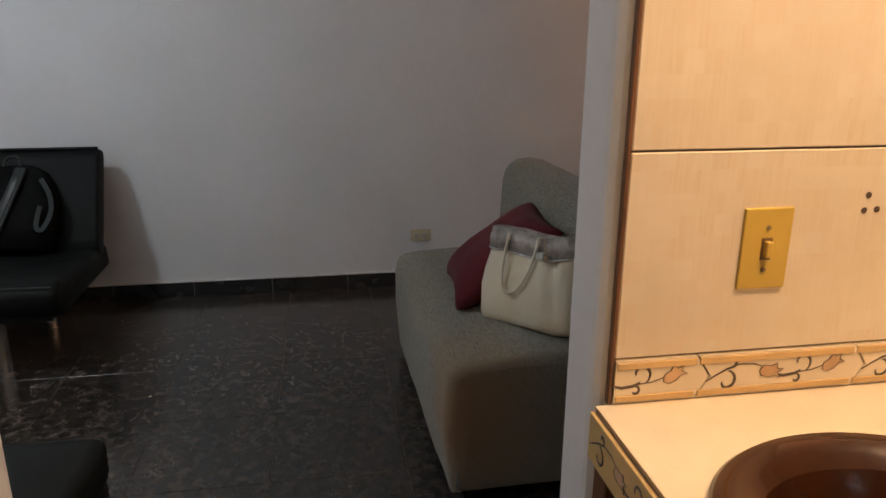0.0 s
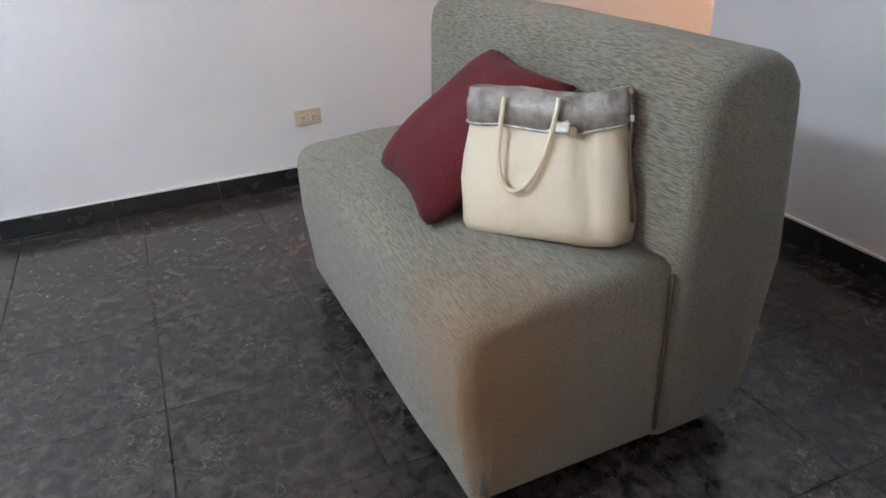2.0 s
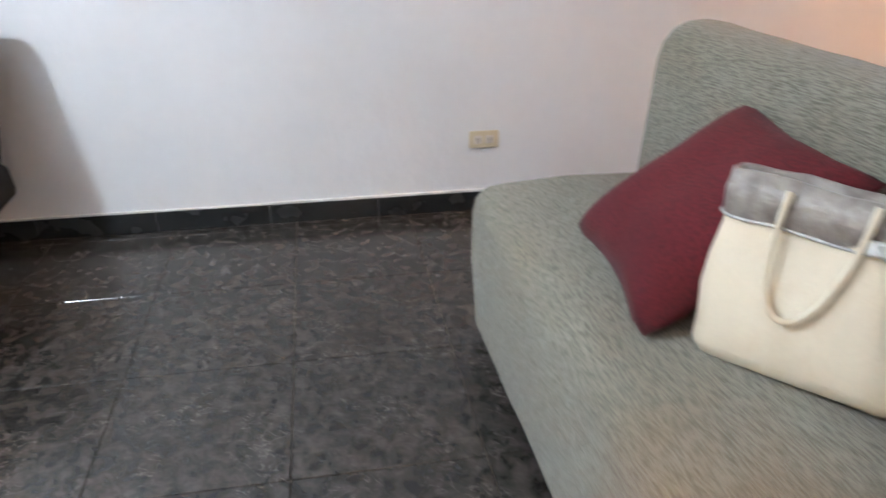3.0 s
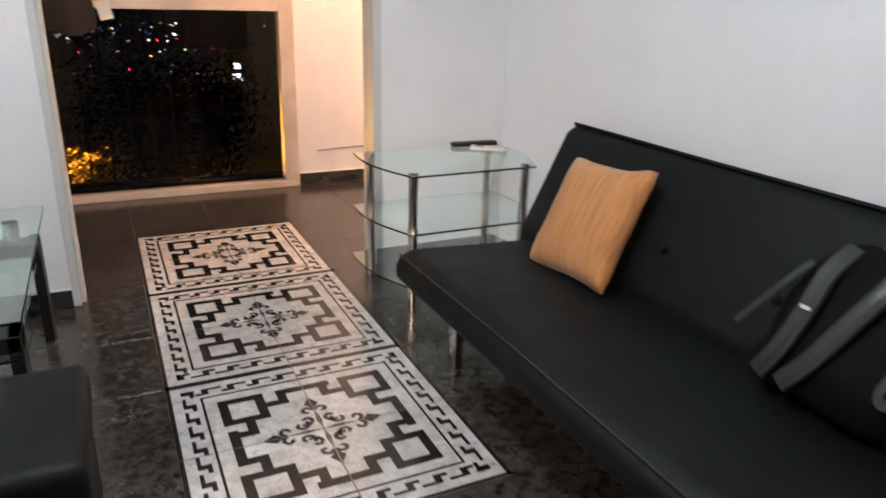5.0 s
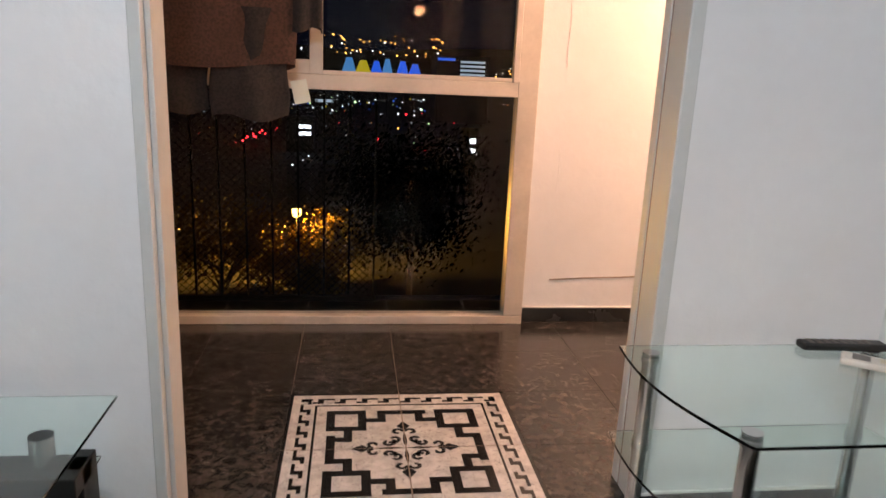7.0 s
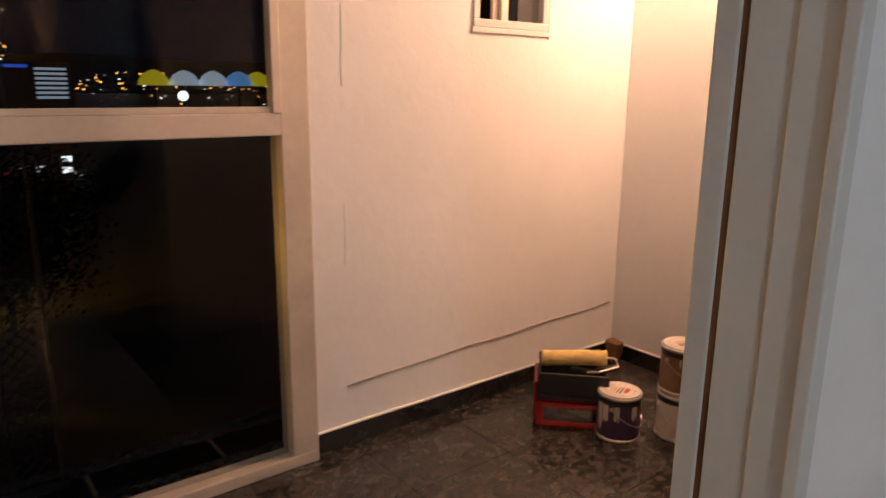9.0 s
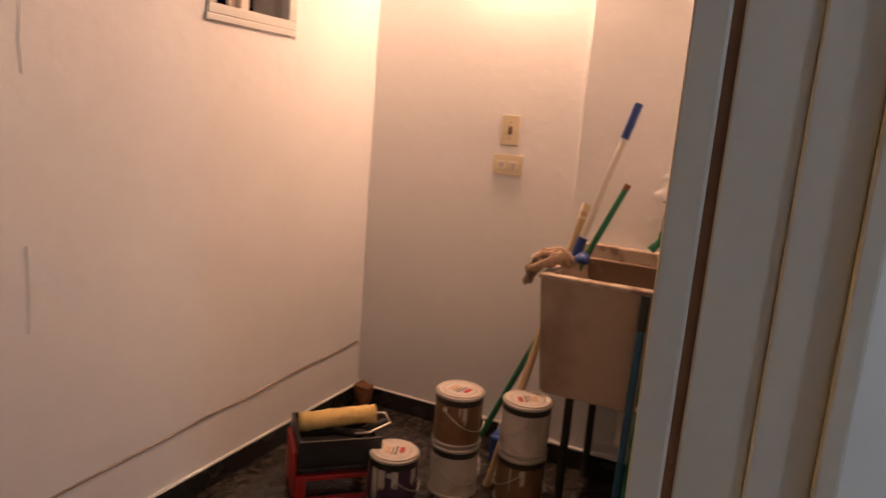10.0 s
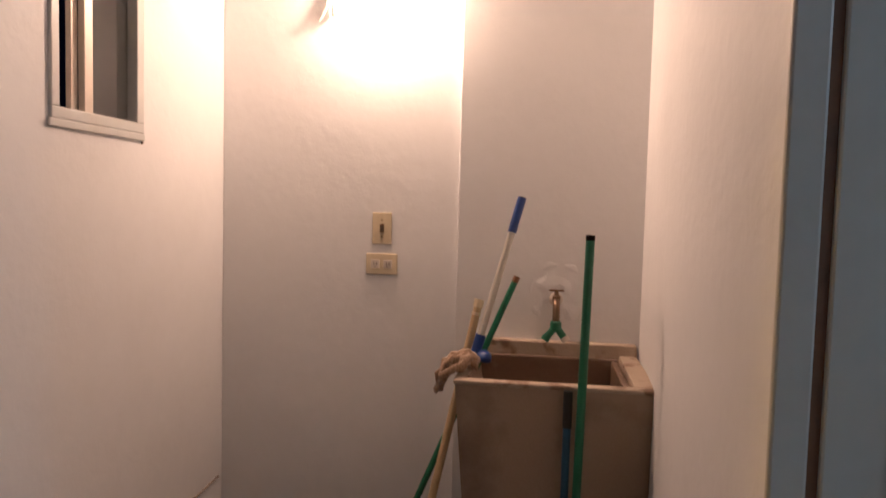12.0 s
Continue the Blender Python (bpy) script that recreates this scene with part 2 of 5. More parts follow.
CONCRETE = mat("worn_granite_sink", (0.36, 0.27, 0.20), 0.7, scale=7, vary=0.1, fine=150, bump=0.3, other=(0.25, 0.18, 0.13), cut=(0.5, 0.7))
CONCRETE_EDGE = mat("chipped_sink_rim", (0.42, 0.34, 0.26), 0.7, scale=12, vary=0.12, fine=120, bump=0.4, other=(0.20, 0.13, 0.09), cut=(0.55, 0.65))
GREEN = mat("green_plastic", (0.010, 0.13, 0.065), 0.35, vary=0.08)
BLUE = mat("blue_plastic", (0.012, 0.045, 0.22), 0.35, vary=0.08)
TEAL = mat("blue_tube", (0.015, 0.08, 0.16), 0.35, vary=0.08)
STEEL = mat("pale_metal_tube", (0.58, 0.55, 0.50), 0.35, metal=0.5, vary=0.05)
BEIGE = mat("beige_tube", (0.50, 0.38, 0.22), 0.45, vary=0.08)
RAG = woven("rag_cloth", (0.40, 0.28, 0.19), (0.28, 0.18, 0.11), (1, 1, 1), 120, 0.6)
TAP_BRASS = mat("tarnished_brass", (0.20, 0.13, 0.08), 0.45, metal=0.6, vary=0.2, fine=60)
BRASS = mat("old_brass", (0.42, 0.32, 0.20), 0.4, metal=0.8, vary=0.15, fine=60)
RED = mat("red_plastic", (0.36, 0.012, 0.012), 0.35, vary=0.06)
FLEECE = mat("paint_roller_fleece", (0.72, 0.52, 0.20), 0.95, scale=20, vary=0.1, fine=180, bump=1.0)
LID = mat("can_lid", (0.66, 0.60, 0.54), 0.35, scale=14, vary=0.06)
CAN_WHITE = mat("dripped_white_paint", (0.60, 0.54, 0.47), 0.5, scale=11, vary=0.08, other=(0.46, 0.38, 0.31), cut=(0.5, 0.68))
CAN_BROWN = mat("brown_can_label", (0.20, 0.115, 0.055), 0.35, scale=10, vary=0.1)
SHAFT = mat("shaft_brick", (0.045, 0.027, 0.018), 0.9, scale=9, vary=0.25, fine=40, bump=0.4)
SINK_INNER = mat("brown_sink_wall", (0.15, 0.095, 0.06), 0.6, scale=5, vary=0.15, fine=60, bump=0.3, other=(0.33, 0.27, 0.22), cut=(0.52, 0.72))
CAN_PURPLE = mat("purple_can_label", (0.06, 0.03, 0.07), 0.4, scale=10, vary=0.1)
CAN_BAND = mat("black_can_band", (0.02, 0.018, 0.016), 0.35, vary=0.1)
PRINT_RED = mat("red_print", (0.45, 0.03, 0.03), 0.4, vary=0.05)
PRINT_GREY = mat("grey_print", (0.16, 0.14, 0.13), 0.5, vary=0.05)
CLOTH_BROWN = woven("dark_brown_cloth", (0.065, 0.027, 0.018), (0.034, 0.015, 0.010), (1, 1, 1), 90, 0.5, sheen=0.03)
CLOTH_DARK = woven("dark_denim", (0.024, 0.017, 0.016), (0.012, 0.009, 0.009), (1, 1, 1), 90, 0.5, sheen=0.03)
STRAP = mat("grey_strap", (0.017, 0.022, 0.021), 0.7, vary=0.12, fine=160, bump=0.3)
PACK = mat("black_nylon", (0.003, 0.003, 0.003), 0.7, spec=0.1, vary=0.15, fine=200, bump=0.3)
PAPER = mat("pale_tag", (0.66, 0.70, 0.64), 0.7, vary=0.03)
# Crack colour darkened to include the shade along the plaster ledge.
CRACK_SHADED = mat("plaster_crack", (0.30, 0.25, 0.21), 0.9, vary=0.15)
IRON = mat("black_iron", (0.005, 0.0045, 0.004), 0.8, spec=0.1, vary=0.1)
NIGHT_GROUND = mat("night_ground", (0.012, 0.012, 0.010), 0.95, scale=0.05, vary=0.2)
LEAF = mat("tree_leaf", (0.13, 0.09, 0.014), 0.8, spec=0.1, scale=2, vary=0.2)
# Near-black copy of the leaf: the crown's shade is put into its colour.
LEAF_UNLIT = mat("unlit_leaf", (0.003, 0.0035, 0.002), 0.9, spec=0.0, scale=2, vary=0.2)
BARK = mat("bark", (0.06, 0.04, 0.025), 0.9, vary=0.2)
DARK_FACADE = mat("dark_facade", (0.02, 0.022, 0.03), 0.8, vary=0.2)
HILL = mat("dark_hill", (0.008, 0.009, 0.008), 1.0, scale=0.01, vary=0.2)


# ---- mesh helpers ----
def mesh(bm, name, material, smooth=False):
    bm.normal_update()
    data = bpy.data.meshes.new(name)
    bm.to_mesh(data)
    bm.free()
    data.materials.append(material)
    if smooth:
        data.polygons.foreach_set("use_smooth", [True] * len(data.polygons))
    return data


def part(name, bm, material, parent=None, label="", smooth=False):
    ob = new(name, mesh(bm, name, material, smooth))
    ob.parent = parent
    if label:
        tagged(ob, label)
    return ob


def thing(name, place, label, category, group="", turn=0.0):
    ob = new(name)
    ob.location, ob.rotation_euler = place, (0, 0, radians(turn))
    return tagged(ob, label, category, group)


def block(*boxes, bevel=0.0, seg=2):
    """A bmesh of boxes x0, x1, y0, y1, z0, z1."""
    bm = bmesh.new()
    for x0, x1, y0, y1, z0, z1 in boxes:
        one = bmesh.ops.create_cube(bm, size=1)["verts"]
        for v in one:
            v.co = ((x0 + x1) / 2 + v.co.x * (x1 - x0), (y0 + y1) / 2 + v.co.y * (y1 - y0), (z0 + z1) / 2 + v.co.z * (z1 - z0))
    if bevel:
        bmesh.ops.bevel(bm, geom=bm.edges[:], offset=bevel, segments=seg, profile=0.5, affect="EDGES")
    return bm


def rod(a, b, r, r2=None, n=14, bm=None):
    """A capped tube from a to b."""
    bm = bm or bmesh.new()
    a, b = Vector(a), Vector(b)
    m = Matrix.Translation((a + b) / 2) @ (b - a).to_track_quat("Z", "Y").to_matrix().to_4x4()
    bmesh.ops.create_cone(bm, cap_ends=True, segments=n, radius1=r, radius2=r if r2 is None else r2, depth=(b - a).length, matrix=m)
    return bm


def tube(points, r, n=8):
    """A round cord along points."""
    bm, rings = bmesh.new(), []
    points = [Vector(p) for p in points]
    for i, p in enumerate(points):
        d = points[min(i + 1, len(points) - 1)] - points[max(i - 1, 0)]
        q = d.to_track_quat("Z", "Y")
        rings.append([bm.verts.new(p + q @ Vector((r * math.cos(6.2832 * k / n), r * math.sin(6.2832 * k / n), 0))) for k in range(n)])
    for u, v in zip(rings, rings[1:]):
        for k in range(n):
            bm.faces.new((u[k], u[(k + 1) % n], v[(k + 1) % n], v[k]))
    bm.faces.new(rings[0][::-1]), bm.faces.new(rings[-1])
    return bm


def lathe(profile, n=32, bm=None):
    """Turns rows of radius, height round the z axis."""
    bm, rings = bm or bmesh.new(), []
    for r, z in profile:
        rings.append([bm.verts.new((r * math.cos(6.2832 * k / n), r * math.sin(6.2832 * k / n), z)) for k in range(n)])
    for u, v in zip(rings, rings[1:]):
        for k in range(n):
            bm.faces.new((u[k], u[(k + 1) % n], v[(k + 1) % n], v[k]))
    bm.faces.new(rings[0][::-1]), bm.faces.new(rings[-1])
    return bm


def prism(outline, z0, z1, bevel=0.0, seg=2):
    """A slab with the outline of x, y pairs."""
    bm = bmesh.new()
    low, high = [bm.verts.new((x, y, z0)) for x, y in outline], [bm.verts.new((x, y, z1)) for x, y in outline]
    bm.faces.new(low[::-1]), bm.faces.new(high)
    for i in range(len(low)):
        j = (i + 1) % len(low)
        bm.faces.new((low[i], low[j], high[j], high[i]))
    bmesh.ops.recalc_face_normals(bm, faces=bm.faces[:])
    if bevel:
        bmesh.ops.bevel(bm, geom=bm.edges[:], offset=bevel, segments=seg, profile=0.5, affect="EDGES")
    return bm


def moved(bm, m):
    bmesh.ops.transform(bm, matrix=m, verts=bm.verts[:])
    return bm


def ruffle(bm, amount, size):
    for v in bm.verts:
        v.co += Vector(noise.noise_vector(v.co * size)) * amount
    return bm


def padded(size, thick, n=18, corner=0.25):
    """A cushion: a square pillow with thin edges and pulled corners, lying in the x, y plane."""
    bm, grid = bmesh.new(), {}
    for side in (1, -1):
        for i in range(n + 1):
            for j in range(n + 1):
                u, v = 2 * i / n - 1, 2 * j / n - 1
                if side < 0 and (i in (0, n) or j in (0, n)):
                    grid[side, i, j] = grid[1, i, j]
                    continue
                pull = 1 - 0.07 * (1 - min(1, (u * u * v * v) * 1.6))
                h = ((1 - u ** 4) * (1 - v ** 4)) ** 0.55
                grid[side, i, j] = bm.verts.new((u * size / 2 * (pull if abs(v) < 0.99 else 1 - corner * 0.12 * (1 - u * u)), v * size / 2 * (pull if abs(u) < 0.99 else 1 - corner * 0.12 * (1 - v * v)), side * thick / 2 * h))
    for side in (1, -1):
        for i in range(n):
            for j in range(n):
                f = [grid[side, i, j], grid[side, i + 1, j], grid[side, i + 1, j + 1], grid[side, i, j + 1]]
                bm.faces.new(f if side > 0 else f[::-1])
    return ruffle(bm, 0.006, 9)


def setting(name, bm, material, label=""):
    ob = part(name, bm, material)
    return tagged(ob, label, kind="structure")


# ---- large structure ----
H = 2.45
setting("floor", block((-5.6, 2.2, -8.6, 2.0, -0.12, -0.006)), GROUT, "dark tiled floor with narrow grout joints")
setting("ceiling", block((-5.6, 1.3, -8.6, 2.0, H, H + 0.15)), CEILING, "plain white painted ceiling")
setting("wall_east", block((0.0, 0.15, -8.6, 0.0, 0, H)), PAINT, "white painted living room wall with black skirting")
setting("wall_passage", block((-2.84, -0.88, -5.574, -5.424, 0, H), (-1.03, -0.88, -8.6, -5.574, 0, H), bevel=0.004), PAINT, "white painted wall beside a hallway opening")
setting("wall_hall_end", block((-0.88, 0.0, -8.6, -8.45, 0, H)), PAINT)
setting("wall_kitchen", block((-2.84, -2.713, -5.424, -3.994, 0, H), bevel=0.022, seg=3), PAINT, "white partition wall with a rounded painted end")
setting("wall_kitchen_left", block((-2.84, -2.713, -3.155, 0.0, 0, H), bevel=0.022, seg=3), PAINT, "white partition wall beside the kitchen opening")
# Added out of view: keeps the kitchen lamp off the upper east wall.
setting("unseen_light_block", block((-2.84, -2.713, -3.994, -3.155, 2.05, H)), PAINT, "unseen lintel added to hold back the kitchen lamp's light")
setting("wall_kitchen_back", block((-5.6, -5.45, -8.6, 0.18, 0, H), (-5.45, -2.84, -8.6, -8.45, 0, H), (-5.45, -2.84, 0.0, 0.18, 0, H), (-2.84, -2.713, -8.45, -5.574, 0, H)), PAINT)
setting("wall_laundry_left", block((-2.84, -2.05, 0.0, 0.18, 0, H)), PAINT, "white painted wall beside the laundry opening")
setting("wall_laundry_right", prism([(-0.66, 0.0), (1.25, 0.0), (1.25, 0.13), (-0.66, 0.225)], 0, H), PAINT, "white painted wall between living room and laundry")
setting("wall_laundry_end", block((1.03, 1.25, 0.79, 1.70, 0, H), (0.975, 1.25, 0.10, 0.79, 0, H), bevel=0.004), PAINT, "white end wall of the laundry with a shallow recess")
setting("wall_laundry_west", block((-2.94, -2.8, 0.18, 1.70, 0, H)), PAINT)
WX0, WX1, WZ0 = 0.07, 0.475, 1.545
setting("wall_outer", block((-0.645, 1.25, 1.70, 1.88, 0, WZ0), (-0.645, WX0, 1.70, 1.88, WZ0, H), (WX1, 1.25, 1.70, 1.88, WZ0, H), (WX0, WX1, 1.70, 1.88, 2.2, H), (-2.94, -0.645, 1.70, 1.88, 2.3, H)), PAINT, "cream-lit outer wall with a cracked plaster line")

# jambs of the laundry opening
setting("door_jamb_right", block((-0.700, -0.66, -0.003, 0.022, 0, H), (-0.681, -0.66, 0.022, 0.092, 0, H), (-0.672, -0.66, 0.092, 0.172, 0, H), (-0.672, -0.66, 0.185, 0.2285, 0, H), bevel=0.004), PAINT_GLOSS, "painted door jamb with a dark sliding groove")
setting("jamb_groove", block((-0.667, -0.6605, 0.172, 0.185, 0, H)), CABINET, "dark brown groove in the jamb")
setting("door_jamb_left", block((-2.05, -2.02, -0.004, 0.184, 0, H), (-2.02, -2.005, 0.03, 0.15, 0, H), bevel=0.003), PAINT_GLOSS, "painted door jamb with worn edges")


def skirting(name, a, b, out):
    """Skirting tiles from a to b, standing out from the wall by the vector out, with the wall's paint on top of them."""
    a, b, out = Vector((*a, 0)), Vector((*b, 0)), Vector((*out, 0))
    length, step = (b - a).length, 0.405
    bm, top, way = bmesh.new(), bmesh.new(), (b - a).normalized()
    m = Matrix((( *way, 0), (*out, 0), (0, 0, 1, 0), (0, 0, 0, 1))).transposed()
    m.translation = a
    s = 0.0
    while s < length - 0.01:
        e = min(s + step, length)
        for target, box in ((bm, (s + 0.0012, e - 0.0012, 0.0, 0.010, 0.001, 0.078)), (top, (s, e, 0.0, 0.008 + 0.003 * random.random(), 0.078, 0.082 + 0.004 * random.random()))):
            one = bmesh.ops.create_cube(target, size=1)["verts"]
            for v in one:
                v.co = m @ Vector(((box[0] + box[1]) / 2 + v.co.x * (box[1] - box[0]), (box[2] + box[3]) / 2 + v.co.y * (box[3] - box[2]), (box[4] + box[5]) / 2 + v.co.z * (box[5] - box[4])))
        s = e
    for x in (bm, top):
        bmesh.ops.recalc_face_normals(x, faces=x.faces[:])
    base = setting(name, bm, SKIRT, "black ceramic skirting tiles with a painted top edge")
    part("paint_edge", top, SKIRT_TOP, base)


skirting("baseboard_east", (0, -0.085), (0, -8.4), (-1, 0))
skirting("baseboard_passage", (-0.88, -5.424), (-2.70, -5.424), (0, 1))
skirting("baseboard_laundry_left", (-2.05, 0), (-2.70, 0), (0, -1))
skirting("baseboard_living_right", (-0.69, 0), (-0.01, 0), (0, -1))
skirting("baseboard_outer", (-0.645, 1.70), (1.02, 1.70), (0, -1))
skirting("baseboard_end", (1.03, 1.69), (1.03, 0.80), (-1, 0))
skirting("baseboard_recess", (0.975, 0.785), (0.975, 0.16), (-1, 0))
skirting("baseboard_kitchen_wall", (-2.713, -4.02), (-2.713, -5.41), (1, 0))


# ---- the large window ----
def big_window():
    y0, y1 = 1.655, 1.745
    w = setting("window_1", block((-2.94, -0.645, y0, y1, 0.0, 0.045), (-0.745, -0.645, y0, y1, 0.045, 2.3), (-2.94, -0.745, y0, y1, 1.165, 1.235), (-2.94, -2.86, y0, y1, 0.045, 2.3), bevel=0.004), ALU, "beige aluminium window down to the floor, night outside")
    part("window_frame", block((-0.775, -0.745, y0 - 0.012, y0 + 0.03, 1.235, 2.3), (-1.74, -1.68, y0 + 0.012, y0 + 0.045, 1.235, 2.3), (-2.86, -1.74, y0 + 0.012, y0 + 0.045, 1.235, 1.30), (-1.68, -0.775, y0 + 0.004, y0 + 0.024, 1.235, 1.255), bevel=0.003), ALU, w)
    for x0, x1, z0, z1, y in ((-2.86, -0.745, 0.045, 1.165, 1.70), (-2.86, -1.70, 1.30, 2.3, 1.685), (-1.70, -0.745, 1.25, 2.3, 1.71)):
        p = part("pane", block((x0, x1, y, y + 0.005, z0, z1)), PANE, w)
        p.visible_shadow = False


big_window()


def small_window():
    w = setting("window_2", block((WX0, WX1, 1.69, 1.76, WZ0, WZ0 + 0.03), (WX0, WX0 + 0.03, 1.69, 1.76, WZ0 + 0.03, 2.2), (WX1 - 0.035, WX1, 1.69, 1.76, WZ0 + 0.03, 2.2), (WX0 + 0.03, WX1 - 0.035, 1.69, 1.76, 2.17, 2.2), bevel=0.003), PAINT_GLOSS, "small high sliding window with a white frame")
    part("window_sill", block((WX0 - 0.008, WX1 + 0.006, 1.690, 1.70, WZ0 - 0.022, WZ0), bevel=0.004), PAINT_GLOSS, w)
    part("window_frame", block((0.232, 0.268, 1.715, 1.735, WZ0 + 0.03, 2.17), (0.205, 0.232, 1.735, 1.752, WZ0 + 0.03, 2.17), bevel=0.002), ALU, w)
    p = part("pane", block((0.265, WX1 - 0.035, 1.722, 1.727, WZ0 + 0.03, 2.17)), PANE, w)
    p.visible_shadow = False


small_window()
setting("plaster_gap", ruffle(block((WX1 + 0.0005, WX1 + 0.008, 1.6965, 1.7005, WZ0 - 0.03, 2.2)), 0.003, 14), CRACK_SHADED, "dark uneven gap beside the small window frame")
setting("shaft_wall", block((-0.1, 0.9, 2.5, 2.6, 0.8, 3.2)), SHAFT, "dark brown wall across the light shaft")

# crack and plaster lines on the outer wall; the long one has its ledge's shade painted in
for name, pts in (("plaster_crack", [(-0.50, 1.698, 0.235), (-0.3, 1.698, 0.243), (-0.1, 1.698, 0.248), (0.1, 1.698, 0.262), (0.3, 1.698, 0.262), (0.55, 1.698, 0.275), (0.8, 1.698, 0.275), (1.0, 1.698, 0.285)]),
                  ("plaster_crack", [(-0.50, 1.6995, 1.62), (-0.498, 1.6995, 1.5), (-0.503, 1.6995, 1.4), (-0.497, 1.6995, 1.32)]),
                  ("plaster_crack", [(-0.50, 1.6995, 0.92), (-0.497, 1.6995, 0.8), (-0.5, 1.6995, 0.7)])):
    setting(name, tube([Vector(p) + Vector((0, 0, 0.002 * math.sin(40 * p[0]))) for p in pts], 0.0042 if len(pts) > 4 else 0.0022, 6), CRACK_SHADED if len(pts) > 4 else PAINT, "raised grey plaster seam on the wall")


# ---- living room ----
def sofa():
    s = thing("loveseat", (-1.412, -3.922, 0), "armless two-seat sofa in grey-green woven fabric with brown stains", "sofa", turn=1.3)
    w = 0.570
    turn = Matrix(((0, 0, 1, 0), (-1, 0, 0, 0), (0, 1, 0, 0), (0, 0, 0, 1)))

    def pad(outline, half, soft):
        bm = prism(outline, -half, half)
        caps = [f for f in bm.faces if len(f.verts) > 4]
        bmesh.ops.bevel(bm, geom=[e for f in caps for e in f.edges], offset=soft, segments=4, profile=0.5, affect="EDGES")
        bmesh.ops.subdivide_edges(bm, edges=[e for e in bm.edges if e.calc_length() > half], cuts=9)
        return ruffle(ruffle(moved(bm, turn), 0.008, 4), 0.002, 17)

    def rounded(corners):
        """The outline with each corner that has a radius rounded off."""
        out = []
        for i, (x, y, k) in enumerate(corners):
            p, a, b = Vector((x, y)), Vector(corners[i - 1][:2]), Vector(corners[(i + 1) % len(corners)][:2])
            if not k:
                out.append((x, y))
                continue
            p0, p1 = p + (a - p).normalized() * k, p + (b - p).normalized() * k
            for u in (0, 0.25, 0.5, 0.75, 1):
                q = p0 * (1 - u) ** 2 + p * 2 * u * (1 - u) + p1 * u * u
                out.append((q.x, q.y))
        return out
    part("seat", pad(rounded([(0.012, 0.04, 0.01), (-0.004, 0.25, 0), (0.0, 0.448, 0.07), (0.25, 0.467, 0), (0.46, 0.458, 0), (0.46, 0.04, 0)]), w, 0.034), SOFA, s, smooth=True)
    part("backrest", pad(rounded([(0.44, 0.045, 0), (0.445, 0.45, 0), (0.475, 0.842, 0.10), (0.70, 0.835, 0.11), (0.715, 0.42, 0), (0.675, 0.045, 0.01)]), w + 0.016, 0.036), SOFA, s, smooth=True)
    part("seam", tube([(-w - 0.004, -0.438, 0.07), (-w - 0.004, -0.440, 0.25), (-w - 0.002, -0.446, 0.44)], 0.004, 6), SOFA_SEAM, s, "dark seam between seat and back")
    part("base", block((-w + 0.05, w - 0.05, -0.64, -0.06, 0.03, 0.05)), BLACK, s)
    for x in (-w + 0.07, w - 0.07):
        for y in (-0.10, -0.60):
            part("foot", rod((x, y, 0), (x, y, 0.045), 0.022), BLACK, s)


sofa()
cushion = part("cushion", padded(0.425, 0.15, corner=0.9), BURGUNDY, smooth=True)
across, upward = Vector((-0.995, 0.03, 0.04)), Vector((0.0, -0.797, 0.604))
upward = (upward - across * upward.dot(across)).normalized()
cushion.matrix_world = Matrix.Translation((-1.405, -4.222, 0.598)) @ Matrix((across, upward, across.cross(upward))).transposed().to_4x4() @ pose(0, 0, 0, 0, 0, -5)
tagged(cushion, "burgundy knitted cushion leaning on the sofa's backrest", "cushion")


